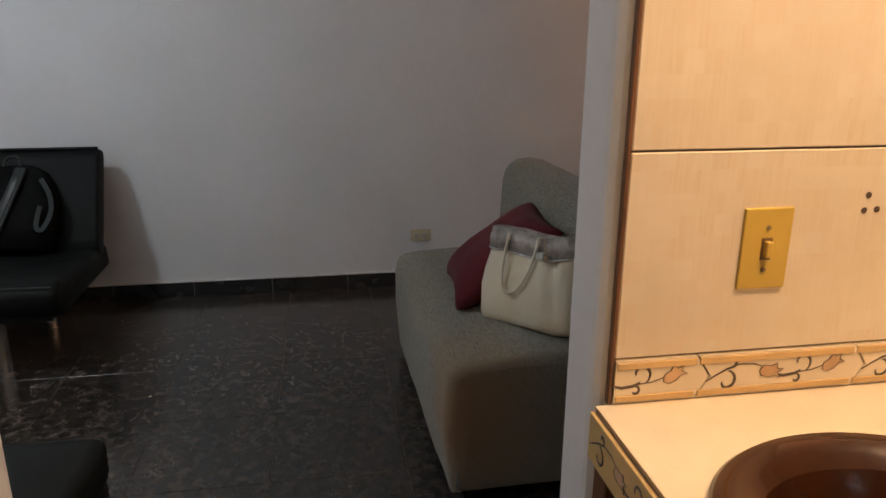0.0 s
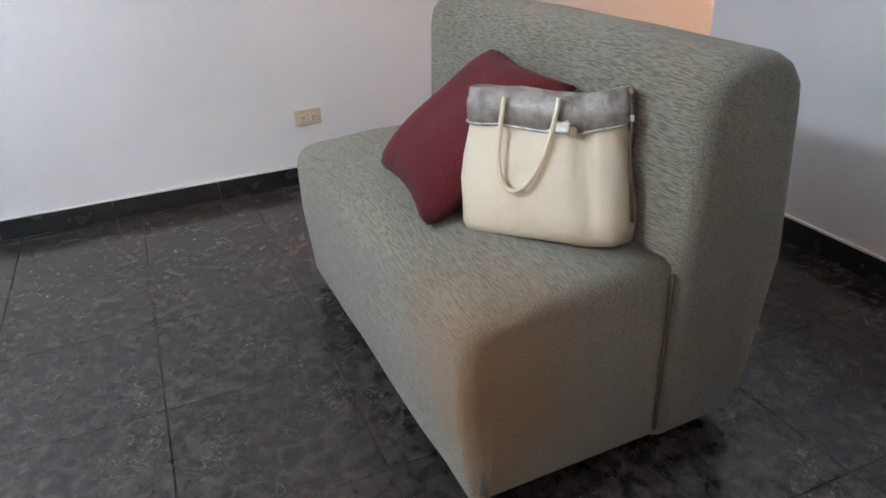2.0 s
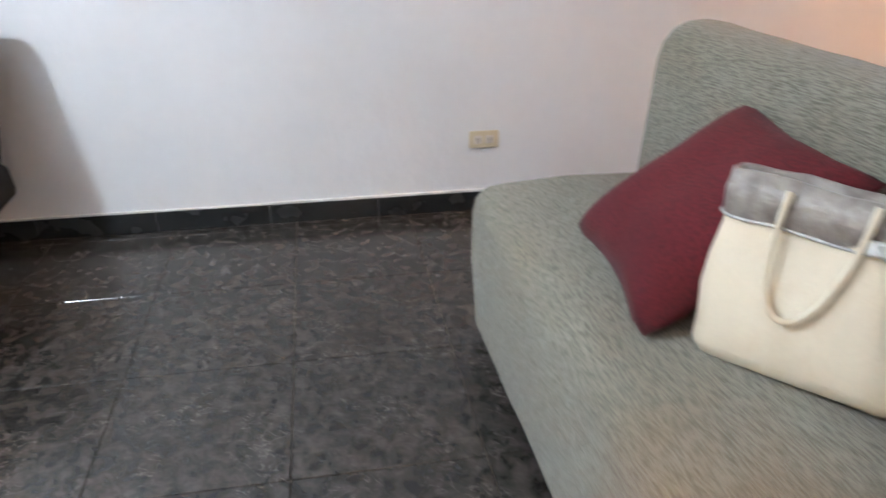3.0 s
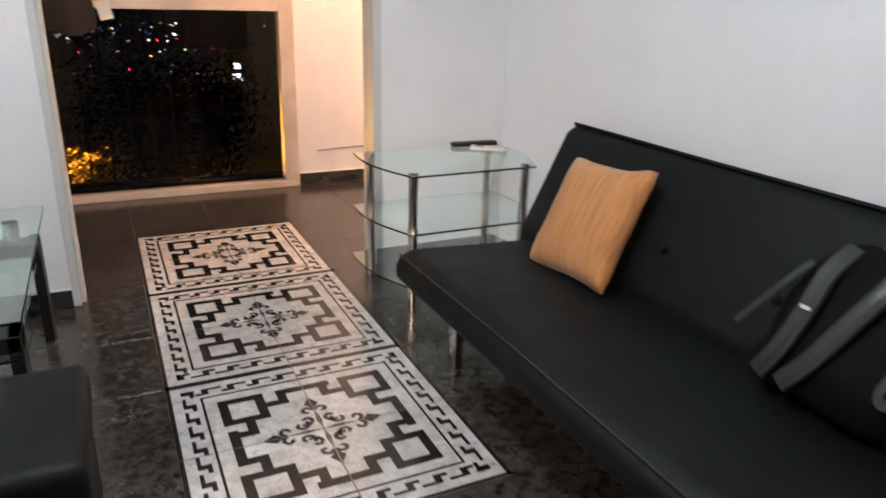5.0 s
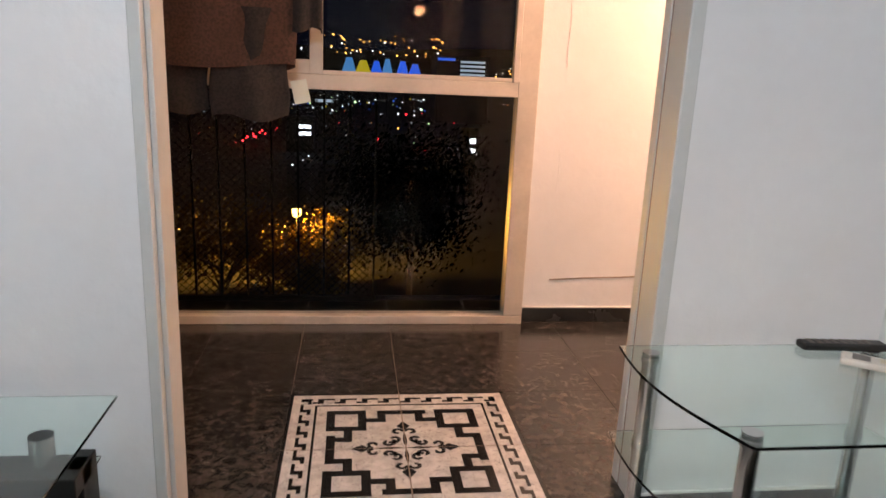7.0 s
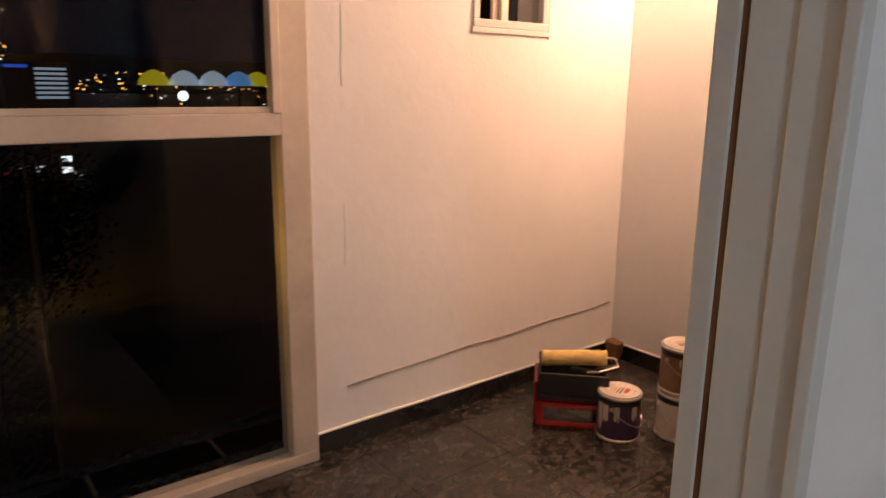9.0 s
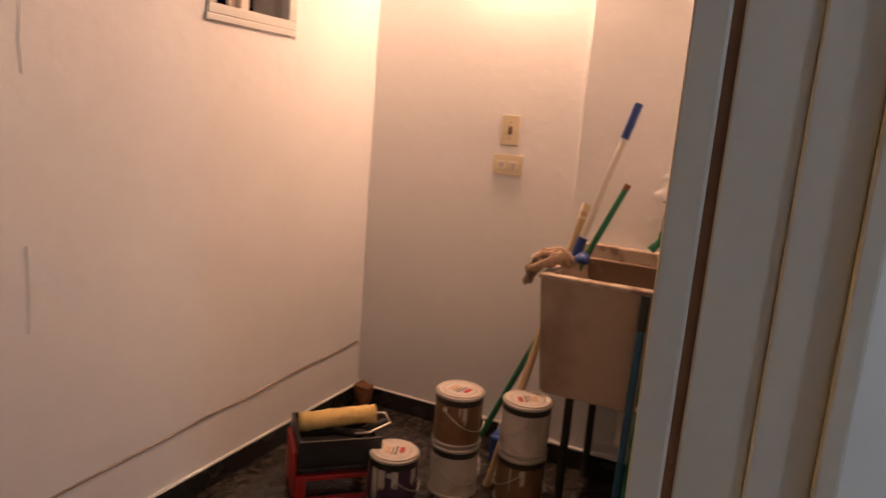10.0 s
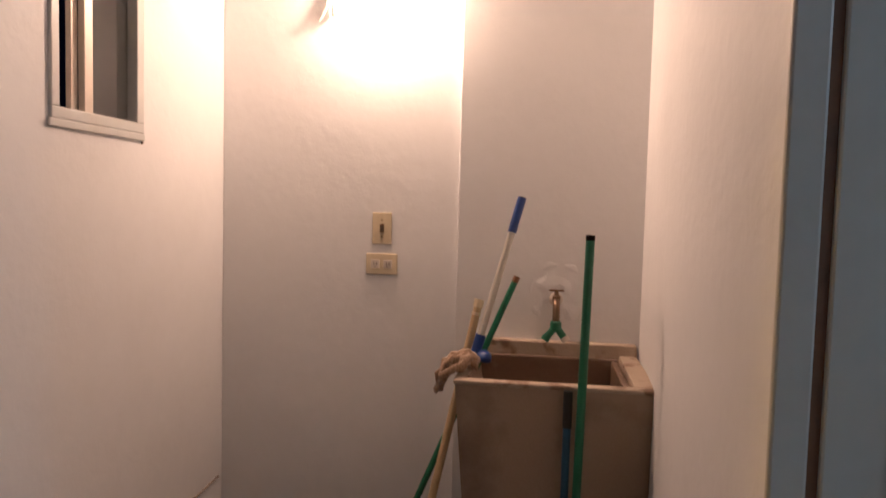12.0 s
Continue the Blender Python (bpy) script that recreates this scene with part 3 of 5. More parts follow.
def handbag():
    b = thing("handbag", (-1.733, -4.238, 0.455), "cream leather handbag with snakeskin top band, standing on the sofa", "handbag")
    b.scale, b.rotation_euler = (0.82, 0.86, 0.945), (radians(9), radians(4), radians(38))

    def squared(a, hw, hd, z, bend=0.0):
        c, sn = math.cos(a), math.sin(a)
        x = hw * math.copysign(abs(c) ** 0.4, c)
        return x, hd * math.copysign(abs(sn) ** 0.5, sn) - bend * (x / hw) ** 2, z
    n, bm, rings = 64, bmesh.new(), []
    rows = ((0.0, 0.196, 0.050), (0.006, 0.212, 0.066), (0.03, 0.220, 0.078), (0.07, 0.221, 0.082), (0.12, 0.215, 0.076), (0.17, 0.207, 0.064), (0.215, 0.200, 0.052), (0.24, 0.198, 0.046), (0.262, 0.198, 0.044))
    for z, hw, hd in rows:
        ring = []
        for k in range(n):
            x, y, zz = squared(6.2832 * k / n, hw, hd, z, 0.012)
            if y > 0:
                # slack leather: a fold falling from the top band towards the lower corner, and a shallow dent
                fold = 0.105 + 0.055 * z / 0.26
                y -= 0.020 * math.exp(-((x + 0.235 - fold * 0.75) / 0.016) ** 2) * min(1, z / 0.1)
                y += 0.010 * math.exp(-((x + 0.19 - fold * 0.75) / 0.02) ** 2) * min(1, z / 0.08)
                y -= 0.012 * math.exp(-((x - 0.06) / 0.05) ** 2 - ((z - 0.19) / 0.05) ** 2)
            ring.append(bm.verts.new((x, y, zz)))
        rings.append(ring)
    for u, v in zip(rings, rings[1:]):
        for k in range(n):
            bm.faces.new((u[k], u[(k + 1) % n], v[(k + 1) % n], v[k]))
    bm.faces.new(rings[0][::-1])
    part("body", ruffle(ruffle(bm, 0.011, 11), 0.004, 34), CREAM, b, smooth=True)

    def band(z0, z1, grow, name, material, label):
        bm, rings, n = bmesh.new(), [], 64
        for z, g in ((z0, grow), ((z0 + z1) / 2, grow + 0.002), (z1, grow - 0.006), (z1, grow - 0.014), (z0, grow - 0.012)):
            ring = []
            for k in range(n):
                x, y, zz = squared(6.2832 * k / n, 0.198 + g, 0.044 + g, z, 0.012)
                ring.append(bm.verts.new((x, y, zz - 0.014 * (1 - (x / 0.2) ** 2) + 0.006 * math.sin(17 * x))))
            rings.append(ring)
        for u, v in zip(rings, rings[1:] + rings[:1]):
            for k in range(n):
                bm.faces.new((u[k], u[(k + 1) % n], v[(k + 1) % n], v[k]))
        part(name, ruffle(bm, 0.005, 14), material, b, label, smooth=True)
    band(0.250, 0.322, 0.007, "top_band", SNAKE, "grey snakeskin band")
    band(0.246, 0.252, 0.010, "piping", PIPING, "silvery piping")
    part("lining", ruffle(block((-0.175, 0.175, -0.036, 0.026, 0.24, 0.292), bevel=0.012), 0.006, 15), LINING, b, "pinkish pale lining")
    for y, drop, lean in ((0.060, 0.19, 0.08), (-0.058, 0.05, 0.0)):
        pts = []
        for k in range(33):
            u = k / 32 * math.pi
            dip = math.sin(u) ** 0.75
            pts.append((0.068 * math.cos(u) + lean * dip * 0.4 + 0.008, y + (0.030 if y > 0 else -0.02) * math.sin(u), 0.302 - drop * dip))
        part("handle", tube(pts, 0.0058, 10), CREAM, b, "curved leather handle", smooth=True)
    part("clip", ruffle(block((-0.092, -0.055, 0.056, 0.068, 0.232, 0.256), bevel=0.004), 0.004, 40), PIPING, b, "silver leather clip")
    part("charm", rod((-0.098, 0.062, 0.238), (-0.098, 0.067, 0.238), 0.010), BRASS, b, "small brass charm")
    part("chain", tube([(-0.090, 0.066, 0.30), (-0.094, 0.068, 0.27), (-0.098, 0.066, 0.245)], 0.0016, 5), BRASS, b)
    part("clasp", rod((-0.205, 0.0, 0.318), (-0.212, 0.0, 0.308), 0.007), BRASS, b)
    part("zip_cord", tube([(-0.206, 0, 0.32), (-0.216, 0.008, 0.27), (-0.214, 0.008, 0.20), (-0.222, 0.006, 0.12), (-0.226, 0.004, 0.05)], 0.0045), SCROLL, b, "dark zip edge")
    part("pull", block((-0.222, -0.212, 0.010, 0.016, 0.255, 0.268), bevel=0.002), LID, b)


handbag()


def plate(name, place, rot, w, h, material, label, category, kind, lever=None):
    p = thing(name, place, label, category)
    p.rotation_euler = [radians(a) for a in rot]
    part("cover", block((-w / 2, w / 2, 0, 0.006, -h / 2, h / 2), bevel=0.002), material, p)
    if kind == "switch":
        part("toggle", block((-0.005, 0.005, 0.006, 0.016, -0.011, 0.012), bevel=0.002), lever or material, p)
        part("slot", block((-0.008, 0.008, 0.0055, 0.0068, -0.016, 0.016)), CAN_BROWN, p)
        for z in (-h * 0.26, h * 0.26):
            part("screw", rod((0, 0.006, z), (0, 0.0075, z), 0.0035, n=8), BRASS, p)
    else:
        for x in (-w * 0.2, w * 0.2):
            s = part("socket", block((x - 0.016, x + 0.016, 0.006, 0.0085, -0.016, 0.016), bevel=0.002), LID, p, "paler socket face")
            part("slots", block((x - 0.007, x - 0.004, 0.0085, 0.0092, -0.006, 0.007), (x + 0.003, x + 0.006, 0.0085, 0.0092, -0.006, 0.007), (x - 0.002, x + 0.002, 0.0085, 0.0092, -0.013, -0.009)), SCROLL, s)
    return p


plate("wall_outlet", (-0.001, -4.137, 0.286), (0, 0, 90), 0.111, 0.066, IVORY, "cream double wall outlet above the skirting", "outlet", "outlet")
plate("light_switch", (1.029, 1.077, 1.263), (0, 0, 90), 0.072, 0.116, IVORY, "cream toggle light switch on the laundry wall", "switch", "switch", SCROLL)
plate("wall_outlet", (1.029, 1.076, 1.131), (0, 0, 90), 0.118, 0.078, IVORY, "cream double outlet below a light switch", "outlet", "outlet")
plate("light_switch", (-2.849, -4.2265, 1.034), (0, 0, 90), 0.0735, 0.117, YELLOW, "yellowed toggle light switch on kitchen tiles", "switch", "switch")


def futon():
    f = thing("sofa_bed", (-0.5, -1.60, 0), "black leatherette sofa bed with chrome legs against the wall", "sofa")
    y0, y1 = -0.985, 0.73
    turn = Matrix(((1, 0, 0, 0), (0, 0, 1, 0), (0, 1, 0, 0), (0, 0, 0, 1)))
    seat = prism([(-0.385, 0.25), (-0.445, 0.31), (-0.44, 0.375), (-0.38, 0.405), (0.0, 0.385), (0.26, 0.375), (0.28, 0.26)], y0, y1, 0.025, 3)
    part("seat", ruffle(moved(seat, turn), 0.004, 4), LEATHER, f, smooth=True)
    back = prism([(0.12, 0.34), (0.20, 0.33), (0.40, 0.76), (0.40, 0.80), (0.355, 0.815), (0.31, 0.79), (0.13, 0.42)], y0 - 0.0, y1 + 0.05, 0.016, 3)
    part("backrest", ruffle(moved(back, turn), 0.004, 4), LEATHER, f, smooth=True)
    part("piping", tube([(0.345, y0 + 0.01, 0.818), (0.345, 0.0, 0.815), (0.345, y1 + 0.04, 0.818)], 0.007), LEATHER, f)
    part("frame", block((-0.34, 0.26, y0 + 0.06, y1 - 0.06, 0.215, 0.26), bevel=0.005), BLACK, f)
    for x in (-0.285, 0.24):
        for y in (y0 + 0.294, y1 - 0.21):
            part("leg", rod((x, y, 0), (x, y, 0.25), 0.026), CHROME, f, "chrome tube leg", smooth=False)
    for i in range(4):
        part("button", lathe([(0.004, 0.0), (0.014, 0.002), (0.012, 0.008), (0.003, 0.010)], 12), LEATHER, f).matrix_local = Matrix.Translation((0.181, y1 - 0.27 - i * 0.42, 0.56)) @ pose(0, 0, 0, 0, -65, 0)
    part("stitching", tube([(-0.43, y0 + 0.02, 0.392), (-0.425, -0.1, 0.395), (-0.43, y1 - 0.02, 0.392)], 0.003, 6), BLACK, f, "stitched front seam")


futon()
pillow = part("pillow", padded(0.425, 0.13), MUSTARD, smooth=True)
u, v = Vector((0.02, -0.995, 0.09)).normalized(), Vector((-0.19, -0.06, -0.334))
v = (v - u * v.dot(u)).normalized()
pillow.matrix_world = Matrix.Translation((-0.385, -1.265, 0.568)) @ Matrix((v, u, v.cross(u))).transposed().to_4x4()
tagged(pillow, "mustard striped cushion leaning on the black sofa bed", "cushion")


def ribbon(points, width, thick, out):
    """A flat strap along points, its broad side facing out."""
    bm, rings, out = bmesh.new(), [], Vector(out).normalized()
    points = [Vector(p) for p in points]
    for i, p in enumerate(points):
        d = (points[min(i + 1, len(points) - 1)] - points[max(i - 1, 0)]).normalized()
        side = d.cross(out).normalized() * width / 2
        rings.append([bm.verts.new(q) for q in (p - side, p + side, p + side * 0.9 + out * thick, p - side * 0.9 + out * thick)])
    for u, v in zip(rings, rings[1:]):
        for k in range(4):
            bm.faces.new((u[k], u[(k + 1) % 4], v[(k + 1) % 4], v[k]))
    bm.faces.new(rings[0][::-1]), bm.faces.new(rings[-1])
    bmesh.ops.recalc_face_normals(bm, faces=bm.faces[:])
    return bm


def arc(points, n=6):
    """More points on a smooth line through the given ones."""
    p, out = [Vector(q) for q in points], []
    for i in range(len(p) - 1):
        a, b, c, d = p[max(i - 1, 0)], p[i], p[i + 1], p[min(i + 2, len(p) - 1)]
        for k in range(n):
            u = k / n
            out.append(0.5 * (2 * b + (c - a) * u + (2 * a - 5 * b + 4 * c - d) * u * u + (3 * b - a - 3 * c + d) * u ** 3))
    return out + [p[-1]]


def backpack():
    b = thing("backpack", (-0.415, -2.235, 0.392), "black backpack with grey padded straps leaning on the sofa bed", "backpack")
    lean = pose(0, 0, 0, 0, 25, 0)
    bm, rings, n = bmesh.new(), [], 28
    for z, hw, hd in ((0.0, 0.15, 0.05), (0.015, 0.185, 0.075), (0.10, 0.20, 0.085), (0.22, 0.195, 0.08), (0.31, 0.175, 0.07), (0.365, 0.14, 0.055), (0.395, 0.09, 0.035), (0.405, 0.03, 0.012)):
        rings.append([bm.verts.new((hd * math.copysign(abs(math.cos(a)) ** 0.7, math.cos(a)), hw * math.copysign(abs(math.sin(a)) ** 0.7, math.sin(a)), z)) for a in [6.2832 * k / n for k in range(n)]])
    for u, v in zip(rings, rings[1:]):
        for k in range(n):
            bm.faces.new((u[k], u[(k + 1) % n], v[(k + 1) % n], v[k]))
    bm.faces.new(rings[0][::-1]), bm.faces.new(rings[-1])
    part("body", moved(ruffle(ruffle(bm, 0.014, 8), 0.004, 30), lean), PACK, b, smooth=True)
    for pts in ([(-0.055, 0.075, 0.375), (-0.088, 0.088, 0.30), (-0.096, 0.092, 0.20), (-0.094, 0.110, 0.09), (-0.085, 0.140, 0.015)],
                [(-0.055, -0.055, 0.375), (-0.088, -0.045, 0.30), (-0.096, -0.012, 0.20), (-0.094, 0.030, 0.09), (-0.085, 0.075, 0.015)]):
        strap = part("strap", moved(ribbon(arc(pts), 0.048, 0.010, (-1, 0, 0)), lean), STRAP, b, "grey padded shoulder strap")
        part("webbing", moved(ribbon([Vector(p) + Vector((-0.0105, 0, 0)) for p in arc(pts)[4:]], 0.018, 0.002, (-1, 0, 0)), lean), BLACK, strap)
    part("side_strap", moved(ribbon(arc([(-0.07, 0.150, 0.31), (-0.088, 0.19, 0.22), (-0.075, 0.262, 0.10)]), 0.020, 0.003, (-1, 0, 0)), lean), STRAP, b, "thin grey webbing")
    part("side_strap", moved(ribbon(arc([(-0.07, -0.140, 0.32), (-0.09, -0.185, 0.24), (-0.092, -0.192, 0.16), (-0.096, -0.160, 0.085), (-0.099, -0.135, 0.10), (-0.098, -0.150, 0.19)]), 0.022, 0.003, (-1, 0, 0)), lean), STRAP, b, "thin grey webbing")
    part("carry_loop", moved(tube(arc([(-0.03, 0.03, 0.39), (-0.03, 0.015, 0.43), (-0.03, -0.025, 0.43), (-0.03, -0.04, 0.39)]), 0.007, 8), lean), BLACK, b)
    part("buckle", moved(block((-0.112, -0.104, 0.075, 0.105, 0.195, 0.207), bevel=0.002), lean), CHROME, b, "small shiny buckle")


backpack()


def curved(w_front, w_back, d, bulge):
    """The outline of a shelf with a straight front and back and bowed sides."""
    pts = []
    for k in range(13):
        u = k / 12
        pts.append((w_front / 2 + (w_back - w_front) / 2 * u + bulge * math.sin(math.pi * u), -d / 2 + d * u))
    return pts + [(-x, y) for x, y in reversed(pts)]


def tv_stand():
    t = thing("tv_stand", (-0.49, -0.395, 0), "three-tier clear glass stand with chrome tube legs", "glass stand")
    for z, g in ((0.603, 0.0), (0.362, 0.01), (0.13, 0.03)):
        p = part("shelf", prism(curved(0.57, 0.72 + g, 0.51, 0.045), z, z + 0.008, 0.0015, 1), GREEN_GLASS, t, "clear green-edged glass shelf")
        p.visible_shadow = False
    for x, y in ((-0.262, -0.205), (0.262, -0.205), (-0.30, 0.195), (0.30, 0.195)):
        leg = part("leg", rod((x, y, 0.0), (x, y, 0.602), 0.019, n=18), CHROME, t, "chrome tube leg", smooth=False)
        for z in (0.138, 0.352, 0.372, 0.592, 0.122):
            part("collar", rod((x, y, z - 0.005), (x, y, z + 0.005), 0.0225, n=18), CHROME, leg)
        part("cap", rod((x, y, 0.612), (x, y, 0.617), 0.021, n=18), CHROME, leg)


tv_stand()
remote = thing("remote_control", (-0.255, -0.175, 0.612), "black remote control lying on the glass stand", "remote control", turn=-4)
part("case", block((-0.115, 0.115, -0.022, 0.022, 0, 0.02), bevel=0.006), BLACK, remote)
for i in range(8):
    for j in range(3):
        part("button", block((-0.095 + i * 0.022, -0.083 + i * 0.022, -0.014 + j * 0.011, -0.008 + j * 0.011, 0.02, 0.0222)), PRINT_GREY, remote)
white = thing("white_remote", (-0.245, -0.30, 0.612), "white air-conditioner remote lying on the glass stand", "remote control", turn=-38)
part("case", block((-0.085, 0.085, -0.032, 0.032, 0, 0.018), bevel=0.006), LID, white)
part("screen", block((-0.06, -0.02, -0.02, 0.02, 0.018, 0.0188)), PRINT_GREY, white)
for i in range(4):
    part("button", block((0.0 + i * 0.02, 0.012 + i * 0.02, -0.012, 0.012, 0.018, 0.0195)), IVORY, white)


def coffee_table():
    t = thing("coffee_table", (-2.385, -0.675, 0), "glass coffee table with black wooden legs and a lower shelf", "coffee table")
    top = part("tabletop", block((-0.295, 0.295, -0.555, 0.555, 0.474, 0.482), bevel=0.002, seg=1), GREEN_GLASS, t, "clear glass top")
    top.visible_shadow = False
    low = part("shelf", block((-0.265, 0.265, -0.50, 0.50, 0.345, 0.352)), GREEN_GLASS, t, "lower glass shelf")
    low.visible_shadow = False
    for y in (0.32, -0.46):
        part("rail", block((-0.275, 0.275, y, y + 0.10, 0.352, 0.40), bevel=0.003), DARKWOOD, t)
    for x in (-0.205, 0.195):
        for y in (-0.41, 0.37):
            part("spacer", rod((x, y, 0.40), (x, y, 0.474), 0.026, n=20), CHROME, t, "chrome cylinder between the tops")
    for x in (-0.27, 0.24):
        for y in (-0.46, 0.36):
            part("leg", block((x, x + 0.035, y, y + 0.09, 0, 0.40), bevel=0.003), DARKWOOD, t, "black wooden leg")


coffee_table()


def ottoman(x, y):
    o = thing("ottoman", (x, y, 0), "square black leatherette ottoman", "ottoman", "ottomans in the living room")
    part("seat", ruffle(block((-0.225, 0.225, -0.225, 0.225, 0.30, 0.42), bevel=0.03, seg=3), 0.003, 6), LEATHER, o, smooth=True)
    part("body", block((-0.215, 0.215, -0.215, 0.215, 0.04, 0.30), bevel=0.01), LEATHER, o)
    for a in (-0.17, 0.17):
        for c in (-0.17, 0.17):
            part("foot", rod((a, c, 0), (a, c, 0.04), 0.02), BLACK, o)
    return o


first = ottoman(-2.175, -1.60)
copy_thing(first, Matrix.Translation((-2.35, -2.87, 0)))


# ---- kitchen corner ----
KX, KY, KZ = -2.85, -4.0185, 0.808


def curl(cx, cy, r, start, sweep, n=14, shrink=0.62):
    """Points of a curl that winds inwards."""
    return [(cx + r * (1 - shrink * k / n) * math.cos(start + sweep * k / n), cy + r * (1 - shrink * k / n) * math.sin(start + sweep * k / n), 0) for k in range(n + 1)]


def vine(strokes):
    """Painted strokes as low rounded ridges that swell in the middle."""
    bm = bmesh.new()
    for pts, r in strokes:
        one, rings, n = [Vector(p) for p in pts], [], 6
        for i, p in enumerate(one):
            d = (one[min(i + 1, len(one) - 1)] - one[max(i - 1, 0)]).normalized()
            side, swell = Vector((-d.y, d.x, 0)), r * (0.35 + 0.65 * math.sin(math.pi * (i + 0.5) / len(one)))
            rings.append([bm.verts.new(p + side * swell * math.cos(6.2832 * k / n) + Vector((0, 0, 0.0006 * math.sin(6.2832 * k / n)))) for k in range(n)])
        for u, v in zip(rings, rings[1:]):
            for k in range(n):
                bm.faces.new((u[k], u[(k + 1) % n], v[(k + 1) % n], v[k]))
    return bm


LEAF_SCROLL = [([(0.008, -0.008, 0), (0.025, 0.002, 0), (0.040, 0.010, 0)] + curl(0.047, 0.020, 0.008, -1.2, 4.4), 0.0026),
               (curl(0.040, -0.010, 0.017, 1.5, -4.6), 0.0026), ([(0.040, 0.010, 0), (0.060, 0.016, 0), (0.082, 0.015, 0), (0.096, 0.010, 0)], 0.0010)]
PAIR_SCROLL = [([(0.118, -0.004, 0), (0.132, -0.008, 0), (0.150, -0.006, 0), (0.160, -0.001, 0)], 0.0026), (curl(0.160, 0.012, 0.017, -1.0, 4.4), 0.0026),
               (curl(0.153, -0.014, 0.008, 1.6, -4.4), 0.0022), ([(0.156, -0.004, 0), (0.178, -0.002, 0), (0.196, 0.004, 0)], 0.0010)]
TULIP_OUTLINE = [(-0.016, -0.004), (-0.010, -0.011), (0.002, -0.012), (0.012, -0.008), (0.021, -0.011), (0.015, -0.002), (0.022, 0.004), (0.012, 0.004), (0.010, 0.012), (0.0, 0.006), (-0.010, 0.006)]


def painted_vine(place, parent, first=True, second=True):
    """The leaf, the scrolls and the two tulips of one border tile, laid by the matrix place."""
    strokes = (LEAF_SCROLL if first else []) + (PAIR_SCROLL if second else [])
    part("scroll", moved(vine(strokes), place), SCROLL, parent, smooth=True)
    for there, x, y, turn in ((first, 0.108, 0.004, -12), (second, 0.208, 0.008, 28)):
        if there:
            m = place @ pose(x, y, 0, 0, 0, turn)
            part("tulip", moved(prism(TULIP_OUTLINE, -0.0004, 0.0006), m), TULIP, parent)
            edge = [(u, v, 0.0007) for u, v in TULIP_OUTLINE]
            part("scroll", moved(vine([(edge + edge[:1], 0.0009)]), m), SCROLL, parent)


def counter():
    c = thing("kitchen_counter", (KX, -3.994, 0), "tiled kitchen counter with a floral border edge and open base", "counter")
    x0, x1, y0, y1, cx, cy = -0.60, -0.001, -1.40, 0.0, -0.308, -0.231
    angles = sorted([6.2832 * k / 56 for k in range(56)] + [math.atan2(y - cy, x - cx) % 6.2832 for x in (x0, x1) for y in (y0, y1)])
    bm, rows = bmesh.new(), []
    for a in angles:
        ca, sa = math.cos(a), math.sin(a)
        far_edge = min((x1 - cx) / ca if ca > 1e-9 else (x0 - cx) / ca if ca < -1e-9 else 9, (y1 - cy) / sa if sa > 1e-9 else (y0 - cy) / sa if sa < -1e-9 else 9)
        hole, edge = (cx + 0.150 * ca, cy + 0.183 * sa), (cx + far_edge * ca, cy + far_edge * sa)
        rows.append([bm.verts.new((*p, z)) for p, z in ((hole, KZ - 0.025), (hole, KZ), (edge, KZ), (edge, KZ - 0.025))])
    for u, v in zip(rows, rows[1:] + rows[:1]):
        for i in range(3):
            bm.faces.new((u[i], v[i], v[i + 1], u[i + 1]))
    bmesh.ops.recalc_face_normals(bm, faces=bm.faces[:])
    part("worktop", bm, CERAMIC, c, "cream tiled worktop")
    part("grout_line", block((x0, x1 - 0.01, 0.0002, 0.0035, KZ - 0.006, KZ - 0.0005)), SCROLL, c)
    for k in range(3):
        e1 = -0.004 - 0.21 * k
        edge = part("edge_border", block((max(e1 - 0.208, x0), e1, 0.0, 0.009, KZ - 0.079, KZ - 0.006), bevel=0.002), BORDER, c, "floral ceramic border")
        painted_vine(Matrix.Translation((e1 - 0.002, 0.0094, KZ - 0.043)) @ Matrix(((-1, 0, 0, 0), (0, 0, 1, 0), (0, 1, 0, 0), (0, 0, 0, 1))), edge, True, k < 2)
    part("base_wall", block((-0.58, -0.005, -0.12, -0.03, 0.0, KZ - 0.079), (-0.58, -0.54, -1.4, -0.12, 0.0, KZ - 0.079), bevel=0.004), CABINET, c, "brown wooden base")
    part("post", block((-0.05, -0.005, -0.03, -0.002, 0.0, KZ - 0.079), bevel=0.004), CABINET, c)
    part("front_rail", block((x0, x0 + 0.04, y0, -0.02, KZ - 0.11, KZ - 0.025)), BORDER, c)


counter()
basin = thing("sink_basin", (KX - 0.308, -4.225, KZ), "oval dark brown enamel sink set into the counter", "sink")
bowl_rows = ((0.205, 0.0), (0.210, 0.010), (0.201, 0.018), (0.186, 0.017), (0.166, 0.006), (0.150, -0.008), (0.140, -0.035), (0.130, -0.085), (0.095, -0.118), (0.022, -0.124))
for name, rows in (("rim", bowl_rows[:6]), ("bowl", bowl_rows[5:])):
    bm = bmesh.new()
    rings = [[bm.verts.new((0.82 * r * math.cos(6.2832 * k / 56), r * math.sin(6.2832 * k / 56), z)) for k in range(56)] for r, z in rows]
    for u, v in zip(rings, rings[1:]):
        for k in range(56):
            bm.faces.new((u[k], u[(k + 1) % 56], v[(k + 1) % 56], v[k]))
    if name == "bowl":
        bm.faces.new(rings[-1])
    part(name, bm, BROWN_SINK, basin, smooth=True)
